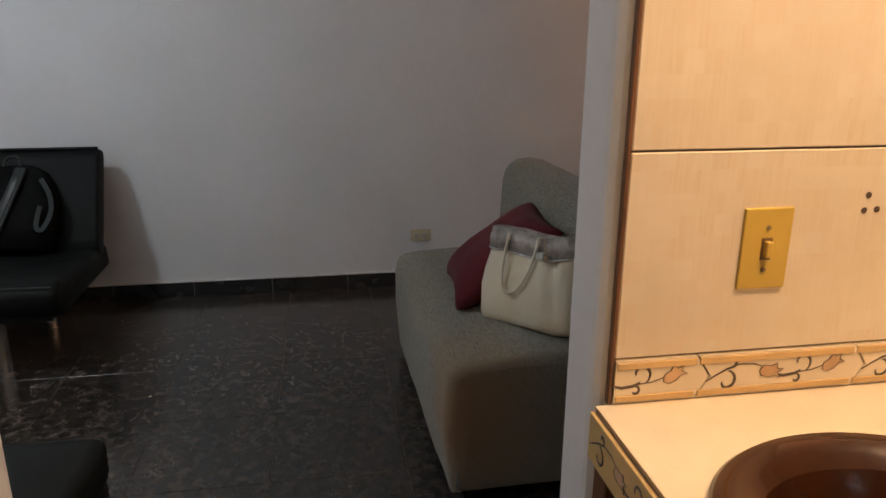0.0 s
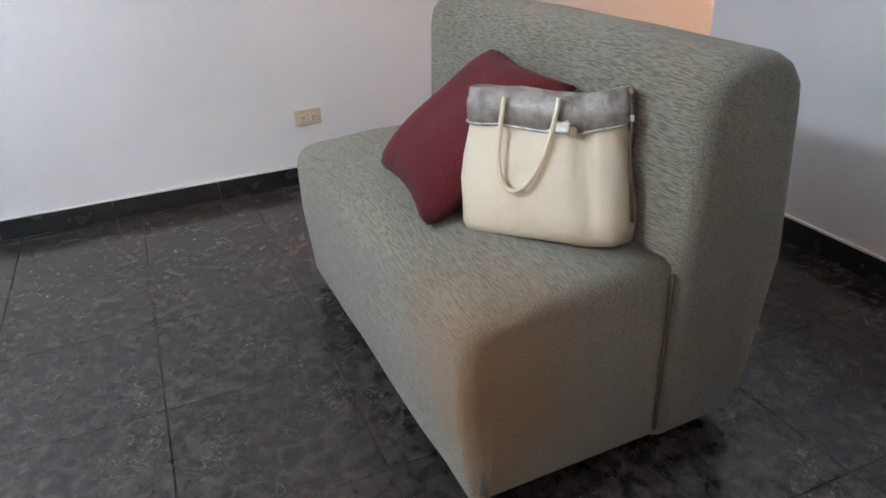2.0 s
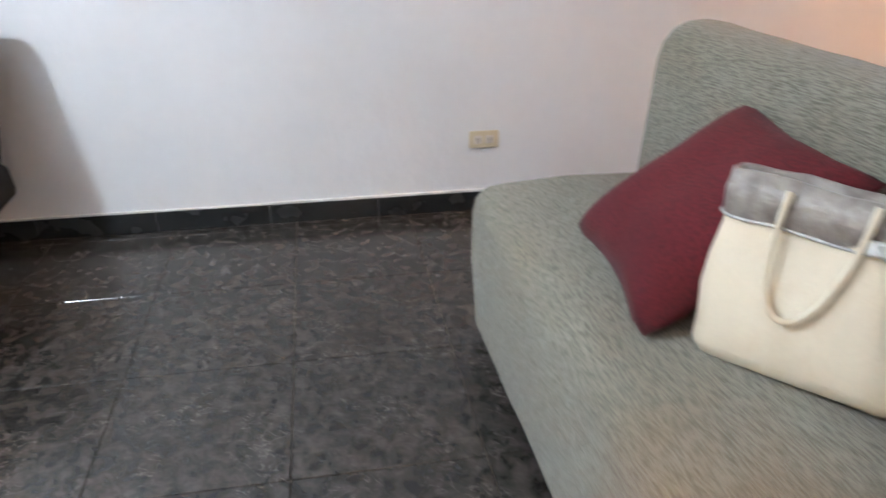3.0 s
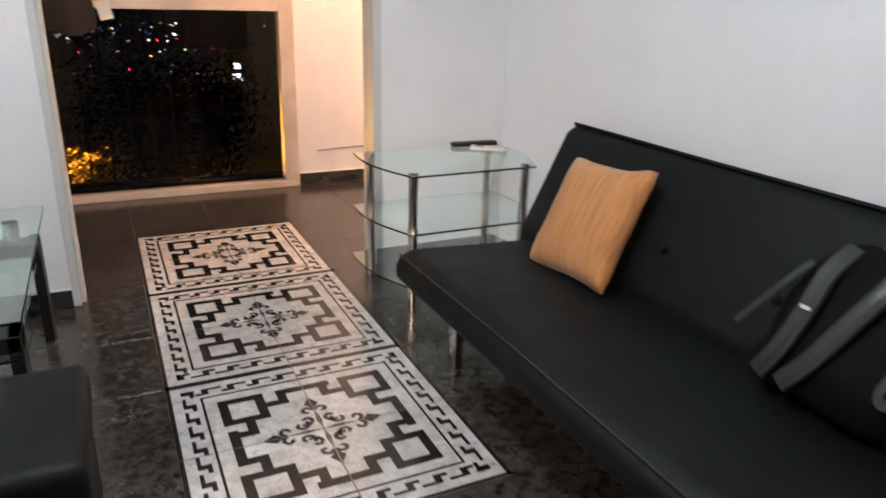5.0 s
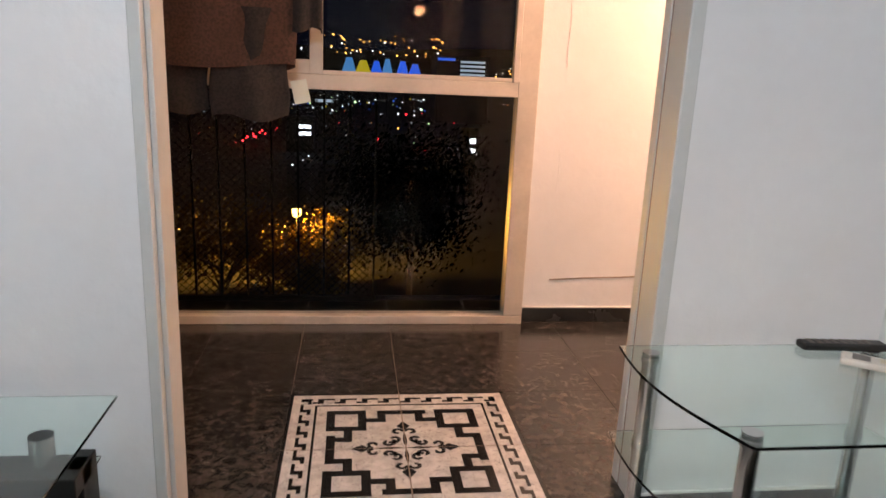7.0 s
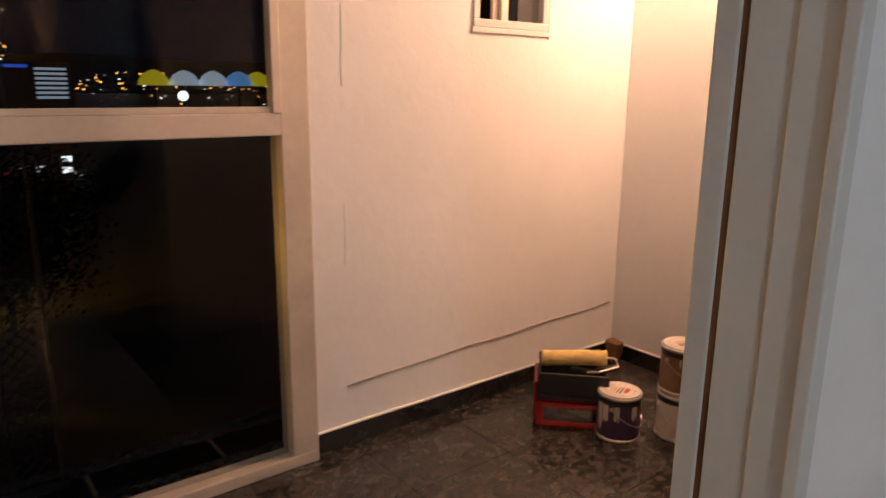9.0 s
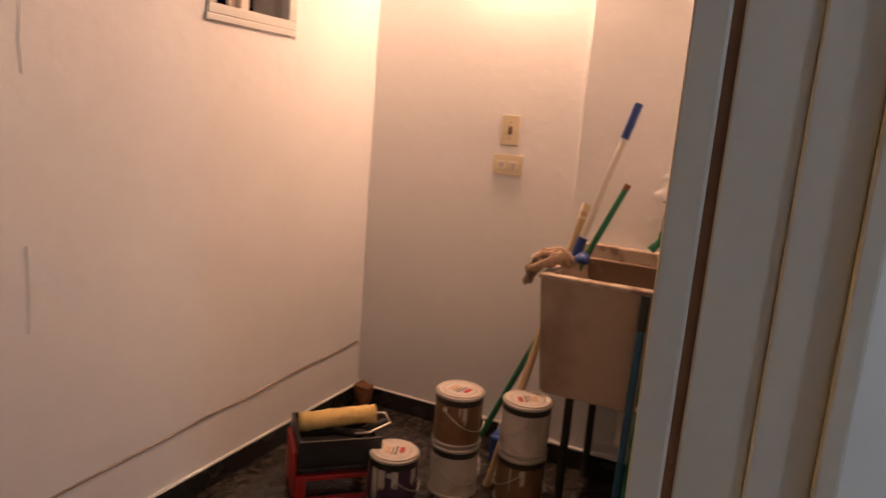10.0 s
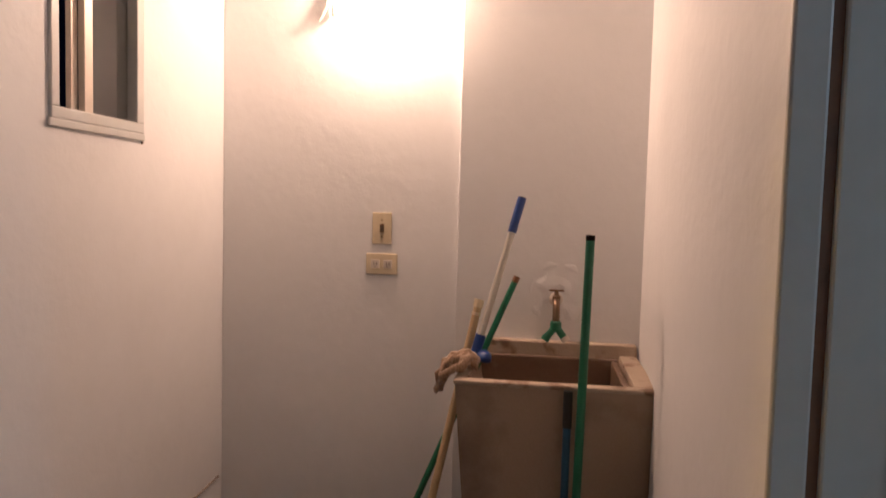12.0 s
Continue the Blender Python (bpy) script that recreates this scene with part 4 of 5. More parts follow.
part("drain", lathe([(0.021, -0.122), (0.021, -0.119), (0.012, -0.120), (0.004, -0.121)], 20), CHROME, basin, "small chrome drain")

tiled = setting("kitchen_tiles", block((KX + 0.005, KX + 0.0095, -5.42, KY + 0.004, KZ, H)), SCROLL, "cream ceramic wall tiles with faint vertical marks")
for z0, z1 in ((0.879, 1.1715), (1.1745, 1.467), (1.470, 1.7625), (1.7655, 2.058), (2.061, 2.3535)):
    for col in range(3):
        y1 = KY - col * 0.46
        part("tile", block((KX, KX + 0.006, y1 - 0.4575, y1, z0, z1), bevel=0.0015, seg=1), WALL_TILE, tiled)
LAY = Matrix(((0, 0, -1, 0), (-1, 0, 0, 0), (0, 1, 0, 0), (0, 0, 0, 1)))
for col in range(5):
    y1, y0 = KY if col == 0 else KY - 0.1265 + 0.255 - 0.255 * col, KY - 0.1265 - 0.255 * col
    zm, nose = 0.8425, 0.020
    tail = [] if col == 0 else [(y1 - 0.003 - nose, zm)]
    bm = bmesh.new()
    outline = [(y1 - 0.0012, 0.810), (y0 + 0.0012, 0.810), (y0 + 0.0012 - nose, zm), (y0 + 0.0012, 0.8765), (y1 - 0.0012, 0.8765), *tail]
    front, back = [bm.verts.new((KX - 0.003, y, z)) for y, z in outline], [bm.verts.new((KX + 0.006, y, z)) for y, z in outline]
    bm.faces.new(front), bm.faces.new(back[::-1])
    for i in range(len(outline)):
        j = (i + 1) % len(outline)
        bm.faces.new((front[i], back[i], back[j], front[j]))
    bmesh.ops.recalc_face_normals(bm, faces=bm.faces[:])
    t = part("border_tile", bm, CERAMIC, tiled)
    part("moulding", block((KX - 0.0052, KX - 0.002, y0 + 0.002, y1 - 0.003, 0.863, 0.8735), (KX - 0.0052, KX - 0.002, y0 + 0.002, y1 - 0.003, 0.8125, 0.822), bevel=0.001, seg=1), BORDER, t, "raised tan edge")
    start = KY - 0.1265 + 0.255 - 0.255 * col - nose * 0.4
    painted_vine(Matrix.Translation((KX - 0.0034, start, zm)) @ LAY, t, col > 0, True)
for y, z in ((-4.378, 1.105), (-4.375, 1.083), (-4.395, 1.084)):
    setting("screw_hole", rod((KX - 0.001, y, z), (KX + 0.0008, y, z), 0.0045, n=12), SCROLL, "small dark drill hole in the tile")
setting("tile_edge", ruffle(block((KX - 0.0005, KX + 0.011, KY + 0.0005, KY + 0.0065, KZ, 2.35), bevel=0.001, seg=1), 0.001, 60), CABINET, "rough brown grout edge beside the tiles")


# ---- laundry ----
def sink():
    s = thing("laundry_sink", (0.762, 0.455, 0), "worn beige concrete laundry sink on metal legs", "laundry sink")
    s.scale = (0.875, 1, 1)
    bm, rings = bmesh.new(), []
    outer_top, outer_low = (-0.32, 0.245, -0.298, 0.275), (-0.30, 0.24, -0.285, 0.245)
    for (x0, x1, y0, y1), z in ((outer_low, 0.465), (outer_top, 0.845), ((-0.285, 0.2, -0.24, 0.238), 0.845), ((-0.24, 0.17, -0.2, 0.2), 0.60)):
        rings.append([bm.verts.new((x, y, z)) for x, y in ((x0, y0), (x1, y0), (x1, y1), (x0, y1))])
    for u, v in zip(rings, rings[1:]):
        for k in range(4):
            bm.faces.new((u[k], u[(k + 1) % 4], v[(k + 1) % 4], v[k]))
    bm.faces.new(rings[0][::-1]), bm.faces.new(rings[-1])
    bmesh.ops.bevel(bm, geom=bm.edges[:], offset=0.008, segments=2, affect="EDGES")
    part("tub", bm, CONCRETE, s)
    # Inner walls in a darker brown than the tub, with paler patches.
    part("inner_wall", ruffle(block((0.168, 0.194, -0.232, 0.232, 0.61, 0.842), (-0.25, 0.168, -0.2325, -0.212, 0.61, 0.836), bevel=0.004), 0.002, 30), SINK_INNER, s, "brown inner wall with paler patches")
    part("rim", ruffle(block((-0.325, -0.285, -0.3, 0.278, 0.838, 0.851), (0.195, 0.248, -0.3, 0.278, 0.80, 0.888), (-0.285, 0.195, -0.3, -0.238, 0.838, 0.853), (-0.285, 0.2, 0.238, 0.278, 0.838, 0.851), bevel=0.004), 0.003, 30), CONCRETE_EDGE, s, "chipped pale rim")
    for x, y in ((-0.22, 0.16), (-0.22, -0.15), (0.2, 0.16), (0.2, -0.15)):
        part("leg", rod((x, y, 0), (x, y, 0.47), 0.014), CAN_BAND, s, "dark metal leg")
    part("drain_pipe", rod((-0.02, 0.0, 0.36), (-0.02, 0.0, 0.47), 0.024), LID, s, "white plastic drain pipe")
    part("drain_trap", rod((-0.02, 0.0, 0.25), (-0.02, 0.0, 0.38), 0.033), LID, s)


sink()


def tap():
    t = thing("tap", (0.975, 0.435, 1.035), "old brass wall tap with a green hose splitter", "tap")
    part("flange", lathe([(0.024, 0.0), (0.024, 0.004), (0.014, 0.010), (0.012, 0.012)], 20), LID, t, "pale wall flange").matrix_local = pose(0, 0, 0, 0, -90, 0)
    part("body", tube(arc([(-0.008, 0, 0), (-0.05, 0, 0.002), (-0.085, 0, -0.004), (-0.102, 0, -0.03), (-0.106, 0, -0.062)]), 0.0125, 12), TAP_BRASS, t, smooth=True)
    part("bonnet", lathe([(0.014, -0.006), (0.014, 0.012), (0.009, 0.016), (0.006, 0.030), (0.004, 0.032)], 12), TAP_BRASS, t).matrix_local = pose(-0.062, 0, 0.006)
    part("handle", block((-0.069, -0.055, -0.026, 0.026, 0.034, 0.041), bevel=0.003), TAP_BRASS, t)
    y = part("splitter", lathe([(0.017, -0.092), (0.019, -0.088), (0.019, -0.066), (0.015, -0.06)], 16), GREEN, t, "green plastic splitter")
    y.location = (-0.106, 0, 0)
    for side in (1, -1):
        part("branch", rod((0, 0.004 * side, -0.085), (-0.006, 0.031 * side, -0.118), 0.0125), GREEN, y)
        part("cap", rod((-0.005, 0.028 * side, -0.114), (-0.008, 0.037 * side, -0.127), 0.0145), LID if side < 0 else GREEN, y)


tap()
patch = ruffle(lathe([(0.120, -0.003), (0.108, 0.0005), (0.096, 0.0015), (0.084, 0.0), (0.06, 0.001), (0.03, 0.003)], 48), 0.005, 22)
setting("plaster_patch", moved(patch, Matrix.Translation((0.976, 0.43, 1.06)) @ pose(0, 0, 0, 0, -90, 0)), PAINT, "rough plaster patch round the tap")


def pole(name, a, b, r, material, label, extras=()):
    p = thing(name, a, label, "pole")
    a, b = Vector(a), Vector(b)
    part("shaft", rod((0, 0, 0), b - a, r), material, p)
    for what, u, v, rr, m in extras:
        part(what, rod((b - a) * u, (b - a) * v, rr), m, p)
    return p


pole("broom_pole", (0.40, 0.385, 0.0), (0.46, 0.36, 1.28), 0.0125, GREEN, "green broom pole leaning on the sink's front", [("end_cap", 0.99, 1.002, 0.0132, IRON), ("sticker", 0.40, 0.41, 0.0129, LID)])
pole("mop_pole", (0.41, 0.41, 0.0), (0.455, 0.405, 0.842), 0.0115, TEAL, "blue pole with a black grip under the sink rim", [("grip", 0.88, 1.002, 0.0135, BLACK)])
pole("mop", (0.74, 0.695, 0.87), (0.80, 0.56, 1.385), 0.0115, STEEL, "pale metal mop handle with blue grip resting in the sink", [("grip", 0.78, 1.0, 0.0145, BLUE), ("socket", 0.0, 0.13, 0.017, BLUE), ("hanging_loop", 0.975, 1.005, 0.012, PRINT_GREY)])
pole("broom_stick", (0.72, 1.03, 0.0), (0.84, 0.57, 1.12), 0.011, GREEN, "thin green broom stick leaning in the corner", [("tip", 0.985, 1.002, 0.0115, CABINET)])
pole("beige_stick", (0.66, 0.90, 0.0), (0.80, 0.69, 1.045), 0.0135, BEIGE, "beige wooden stick leaning behind the sink", [("tip", 0.975, 1.0, 0.0165, IVORY), ("ring", 0.95, 0.96, 0.0155, IVORY)])
rag = thing("cleaning_rag", (0.575, 0.73, 0.85), "bunched brown mop cloth hanging over the sink rim", "rag")
fold_rnd = random.Random(11)
for k in range(20):
    j = lambda w: fold_rnd.uniform(-w, w)
    start = Vector((0.05 + j(0.03), -0.06 + j(0.02), 0.02 + j(0.012)))
    bend = Vector((-0.03 + j(0.04), 0.0 + j(0.03), 0.03 + j(0.016)))
    part("fold", tube([start, start.lerp(bend, 0.5) + Vector((0, 0, 0.012)), bend, Vector((-0.05 + j(0.035), 0.055 + j(0.012), 0.012 + j(0.02))), Vector((-0.04 + j(0.03), 0.075 + j(0.012), -0.02 + j(0.016)))], 0.009 + 0.003 * fold_rnd.random(), 7), RAG, rag, smooth=True)
rag.scale = (0.85, 0.72, 1.25)
blue_head = part("cleaning_sponge", ruffle(lathe([(0.018, 0.0), (0.028, 0.006), (0.027, 0.02), (0.012, 0.034)], 16), 0.006, 30), BLUE, smooth=True)
blue_head.location = (0.72, 0.665, 0.855)
tagged(blue_head, "blue scrubbing sponge lying on the sink rim", "sponge")


def can(name, place, wall, label, streaks, turn):
    c = thing(name, place, label, "paint can", "paint cans on the laundry floor", turn)
    R, HH = 0.0825, 0.182
    part("body", lathe([(R - 0.003, 0.0), (R, 0.003), (R, HH - 0.004), (R - 0.002, HH)], 40), wall, c, smooth=False)
    for z in (0.004, HH - 0.008):
        part("rim", lathe([(R + 0.0005, z - 0.004), (R + 0.003, z - 0.002), (R + 0.003, z + 0.006), (R + 0.0005, z + 0.008)], 40), STEEL, c)
    part("band", lathe([(R + 0.0008, HH - 0.032), (R + 0.0012, HH - 0.031), (R + 0.0012, HH - 0.013), (R + 0.0008, HH - 0.012)], 40), CAN_BAND, c)
    lid = part("lid", lathe([(R - 0.004, HH - 0.002), (R - 0.004, HH + 0.004), (R - 0.009, HH + 0.004), (R - 0.012, HH + 0.0012), (0.002, HH + 0.0015)], 40), LID, c, "pale metal lid with printed label")
    ringm = bmesh.new()
    for k in range(48):
        a, b2 = 6.2832 * k / 48, 6.2832 * (k + 1) / 48
        ringm.faces.new([ringm.verts.new((r * math.cos(w), r * math.sin(w), HH + 0.0022)) for r, w in ((0.056, a), (0.0575, a), (0.0575, b2), (0.056, b2))])
    part("printed_ring", ringm, PRINT_GREY, lid)
    part("red_mark", block((-0.028, 0.012, 0.018, 0.034, HH + 0.001, HH + 0.0025)), PRINT_RED, lid)
    part("text_bars", block((-0.03, 0.03, 0.004, 0.011, HH + 0.001, HH + 0.0025), (-0.02, 0.028, -0.007, -0.002, HH + 0.001, HH + 0.0025)), PRINT_GREY, lid)
    part("text_bars", block((-0.02, 0.02, -0.024, -0.013, HH + 0.001, HH + 0.0025), (-0.024, 0.024, -0.034, -0.029, HH + 0.001, HH + 0.0025)), TULIP, lid)
    for s in (1, -1):
        part("handle_ear", rod((s * (R - 0.002), 0, 0.135), (s * (R + 0.007), 0, 0.135), 0.008), STEEL, c)
    pts = [((R + 0.008) * math.cos(a), (R + 0.008) * math.sin(a) , 0.135 - 0.075 * math.sin(a)) for a in [math.pi * k / 20 for k in range(21)]]
    part("wire_handle", tube(pts, 0.0016, 6), STEEL, c)
    drips = bmesh.new()
    rnd = random.Random(int(abs(place[0]) * 1000 + place[2] * 77))
    for k in range(streaks):
        a0, low, wide = rnd.uniform(0, 6.2832), rnd.uniform(0.0, 0.12), rnd.uniform(0.05, 0.5)
        for i in range(4):
            a, b2 = a0 + wide * i / 4, a0 + wide * (i + 1) / 4
            zl = low + rnd.uniform(0, 0.03)
            rr = R + 0.0016
            drips.faces.new([drips.verts.new((rr * math.cos(w), rr * math.sin(w), z)) for w, z in ((a, zl), (b2, zl), (b2, HH - 0.034), (a, HH - 0.034))])
    if streaks:
        tagged(part("paint_drips", drips, CAN_WHITE, c, "dried white paint drips"), kind="stuff")
    else:
        drips.free()
    return c


can("paint_can", (0.385, 1.14, 0.0), CAN_PURPLE, "paint can with purple label under white drips", 9, 200)
can("paint_can", (0.575, 1.0, 0.0), CAN_WHITE, "paint can covered in dried white paint", 4, 150)
can("paint_can", (0.575, 1.0, 0.19), CAN_BROWN, "paint can with brown label and white streak, stacked", 2, 170)
can("paint_can", (0.64, 0.775, 0.0), CAN_BROWN, "paint can with brown label and heavy white drips", 4, 20)
can("paint_can", (0.64, 0.775, 0.19), CAN_WHITE, "paint can smeared with white paint, stacked on another", 3, 30)


def stool_and_tray():
    s = thing("step_stool", (0.36, 1.365, 0), "red plastic step stool holding a paint tray", "stool", turn=-46)
    s.scale = (1, 1, 0.72)
    part("top", block((-0.13, 0.12, -0.10, 0.10, 0.135, 0.155), bevel=0.006), RED, s)
    part("front_frame", block((-0.14, -0.11, -0.115, -0.095, 0, 0.135), (0.10, 0.13, -0.115, -0.095, 0, 0.135), (-0.11, 0.10, -0.115, -0.095, 0.0, 0.022), (-0.11, 0.10, -0.115, -0.095, 0.112, 0.135), bevel=0.004), RED, s)
    part("back_frame", block((-0.14, -0.11, 0.095, 0.115, 0, 0.135), (0.10, 0.13, 0.095, 0.115, 0, 0.135), (-0.11, 0.10, 0.095, 0.115, 0.0, 0.022), (-0.11, 0.10, 0.095, 0.115, 0.112, 0.135), bevel=0.004), RED, s)
    part("side_panel", block((-0.15, -0.138, -0.10, 0.10, 0.02, 0.25), bevel=0.004), RED, s)
    t = thing("paint_tray", (0.36, 1.365, 0.1125), "black paint tray with tools, on a red stool", "paint tray", turn=-46)
    t.scale = (1, 1, 1.5)
    part("tray", block((-0.135, 0.14, -0.12, 0.12, 0.0, 0.012), (-0.135, 0.14, -0.12, -0.11, 0.012, 0.075), (-0.135, 0.14, 0.11, 0.12, 0.012, 0.075), (-0.135, -0.125, -0.11, 0.11, 0.012, 0.075), (0.13, 0.14, -0.11, 0.11, 0.012, 0.06), bevel=0.003), BLACK, t)
    r = thing("paint_roller", (0.35, 1.35, 0.252), "yellow fleece paint roller lying across the tray", "paint roller", turn=-44)
    fl = rod((-0.13, 0, 0), (0.13, 0.0, 0.012), 0.031, n=28)
    bmesh.ops.subdivide_edges(fl, edges=[e for e in fl.edges if e.calc_length() > 0.1], cuts=16)
    part("sleeve", ruffle(fl, 0.004, 45), FLEECE, r, smooth=True)
    part("wire_frame", tube([(0.13, 0, 0.012), (0.165, -0.005, 0.012), (0.17, -0.06, 0.0), (0.09, -0.09, -0.015), (0.05, -0.06, -0.03)], 0.004), STEEL, r)
    part("handle", rod((0.08, -0.07, -0.03), (0.0, 0.02, -0.055), 0.014), BLACK, r)
    g = thing("scraper", (0.42, 1.29, 0.20), "black-handled scraper lying in the tray", "scraper")
    part("handle", rod((0, 0, 0), (0.07, -0.05, 0.02), 0.013), BLACK, g)
    part("blade", block((-0.06, 0.0, -0.02, 0.02, -0.002, 0.001)), STEEL, g)


stool_and_tray()
fan_brush = part("hand_brush", ruffle(block((-0.03, 0.03, -0.035, 0.035, 0.0, 0.115), bevel=0.02, seg=3), 0.016, 28), CABINET)
fan_brush.location = (0.97, 1.63, 0.0)
tagged(fan_brush, "dusty brown brush standing in the corner", "brush")
dust = thing("dustpan", (0.86, 0.92, 0.0), "dark blue dustpan behind the paint cans", "dustpan")
part("pan", block((-0.03, 0.07, -0.05, 0.05, 0.0, 0.11), bevel=0.01), BLUE, dust)
bulb = thing("wall_bulb", LAUNDRY, "bare glowing bulb in a wall socket", "lamp")
part("socket", rod((0.199, 0, 0.02), (0.07, 0, 0.01), 0.03), LID, bulb)
bulb_glass = part("bulb", rod((0.07, 0, 0.01), (0.045, 0, 0.005), 0.028, 0.03), glow("bulb_glow", (1.0, 0.72, 0.42), 6), bulb)
wires = thing("loose_wires", (1.03, 1.28, 2.10), "loose electric wires hanging from the wall", "wires")
for dy, dz in ((0.03, -0.08), (0.0, -0.075), (-0.02, -0.085), (0.04, -0.09)):
    part("wire", tube([(0, 0, 0.1), (-0.02, 0.0, 0.03), (-0.025, dy * 0.5, -0.04), (-0.03, dy, dz)], 0.0025, 6), LID, wires)
part("cable", tube([(0, 0, 0.3), (-0.012, 0, 0.15), (-0.015, -0.008, -0.07)], 0.006, 8), PRINT_GREY, wires)


def ceiling_lamp(place, label):
    c = thing("ceiling_light", (place[0], place[1], H), label, "ceiling light")
    part("base", rod((0, 0, 0), (0, 0, -0.02), 0.11, n=28), LID, c)
    part("socket", rod((0, 0, -0.02), (0, 0, -0.07), 0.03), LID, c)


for p in (LIVING, KITCHEN, HALL):
    ceiling_lamp(p, "plain white ceiling lamp holder")

# clothes drying in front of the window
clothes = thing("hanging_clothes", (-2.25, 1.46, 1.0), "dark brown clothes hanging to dry before the window", "clothes")


def drape(x0, x1, z0, z1, depth, seed):
    bm, rows, n, m = bmesh.new(), [], 26, 14
    for j in range(m + 1):
        row = []
        for i in range(n + 1):
            u, v = i / n, j / m
            a = 6.2832 * u
            half = (x1 - x0) / 2
            fold = 0.012 * math.sin(5 * a + seed) * (1 - 0.5 * v) + 0.02 * noise.noise((u * 4 + seed, v * 3, seed))
            row.append(bm.verts.new(((x0 + x1) / 2 + (half + fold) * math.cos(a), (depth + fold) * math.sin(a), z0 + (z1 - z0) * v + 0.015 * math.sin(3 * a + seed) * (1 - v))))
        rows.append(row)
    for a, b in zip(rows, rows[1:]):
        for i in range(n):
            bm.faces.new((a[i], a[i + 1], b[i + 1], b[i]))
    return bm


part("trousers", drape(-0.30, 0.08, 0.06, 0.5, 0.05, 1.0), CLOTH_DARK, clothes, "dark trousers", smooth=True)
part("trousers", drape(0.10, 0.42, 0.04, 0.5, 0.05, 2.0), CLOTH_DARK, clothes, "dark trousers", smooth=True)
part("shirt", drape(-0.35, 0.46, 0.26, 1.2, 0.07, 3.0), CLOTH_BROWN, clothes, "dark brown shirt", smooth=True)
part("sleeve", drape(0.42, 0.58, 0.42, 1.2, 0.03, 4.0), CLOTH_DARK, clothes, smooth=True)
part("tag", moved(block((-0.035, 0.035, -0.001, 0.001, -0.05, 0.05)), pose(0.485, -0.02, 0.16, 0, -12, 0)), PAPER, clothes, "pale paper tag")
line = setting("drying_line", tube([(-2.8, 1.46, 2.2), (-1.6, 1.46, 2.2), (-0.7, 1.46, 2.25)], 0.003, 6), STEEL, "thin drying line under the ceiling")


# ---- outside, at night ----
def railing():
    r = thing("balcony_railing", (0, 0, 0), "black iron railing with expanded metal mesh outside the window", "railing")
    y, x0, x1, top = 1.98, -2.90, -1.40, 1.16
    part("rail", block((x0, x1, y - 0.015, y + 0.015, 0.02, 0.05), (x0, x1, y - 0.015, y + 0.015, top, top + 0.03)), IRON, r)
    k = 0
    while x0 + k * 0.135 < x1:
        part("bar", block((x0 + k * 0.135 - 0.006, x0 + k * 0.135 + 0.006, y - 0.006, y + 0.006, 0.05, top)), IRON, r)
        k += 1
    bm, w, h = bmesh.new(), 0.042, 0.02
    for i in range(int((x1 - x0) / w)):
        for j in range(int((top - 0.05) / h)):
            cx, cz = x0 + (i + 0.5 * (j % 2)) * w, 0.05 + j * h
            for s in (1, -1):
                a, b = Vector((cx - w / 4 * s, y + 0.012, cz)), Vector((cx + w / 4 * s, y + 0.012, cz + h))
                bm.faces.new([bm.verts.new(q) for q in (a + Vector((0, 0, -0.0026)), b + Vector((0, 0, -0.0026)), b + Vector((0, 0, 0.0026)), a + Vector((0, 0, 0.0026)))])
    tagged(part("mesh", bm, IRON, r), kind="stuff")


railing()
setting("balcony_slab", block((-3.2, 1.3, 1.88, 2.05, -0.2, 0.0)), CONCRETE)
setting("ground", block((-1500, 1500, 3, 3000, -13.2, -13)), NIGHT_GROUND, "dark night ground below the building")


def far(sx, sz, y):
    """A place at the distance y on a line of sight from the window."""
    return Vector((-1.53 + sx * (y + 2.12), y, 1.267 + sz * (y + 2.12)))


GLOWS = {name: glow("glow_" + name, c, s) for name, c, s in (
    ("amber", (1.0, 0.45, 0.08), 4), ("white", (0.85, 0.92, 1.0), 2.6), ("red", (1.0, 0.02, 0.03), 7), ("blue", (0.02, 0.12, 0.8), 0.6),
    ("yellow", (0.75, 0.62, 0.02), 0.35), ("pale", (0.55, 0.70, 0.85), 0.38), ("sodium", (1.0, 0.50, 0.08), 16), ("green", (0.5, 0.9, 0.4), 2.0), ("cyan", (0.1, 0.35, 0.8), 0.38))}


def lights(name, items, label):
    """Far lamps, one mesh for each colour, as light points a few decimetres across."""
    t = thing(name, (0, 0, 0), label, "lights")
    by = {}
    for sx, sz, y, size, colour in items:
        bm = by.setdefault(colour, bmesh.new())
        bmesh.ops.create_icosphere(bm, subdivisions=1, radius=size, matrix=Matrix.Translation(far(sx, sz, y)))
    for colour, bm in by.items():
        tagged(part("lights", bm, GLOWS[colour], t), kind="stuff")


rnd = random.Random(5)
hill = [(rnd.uniform(-0.09, 0.12), 0.018 + 0.026 * rnd.random() ** 1.5, 900, rnd.uniform(0.5, 1.2), "amber" if rnd.random() < 0.8 else "white") for _ in range(70)]
hill += [(rnd.uniform(0.12, 0.45), rnd.uniform(-0.012, 0.012), 700, rnd.uniform(0.4, 1.0), "amber" if rnd.random() < 0.7 else "white") for _ in range(70)]
lights("hillside_lights", hill, "scattered amber street lights on a far hillside")
street = [(-0.162 + 0.059 * u + rnd.uniform(-0.004, 0.004), -0.108 + 0.024 * u + rnd.uniform(-0.004, 0.004), 130, rnd.uniform(0.12, 0.2), "red") for u in [k / 13 for k in range(14)]]
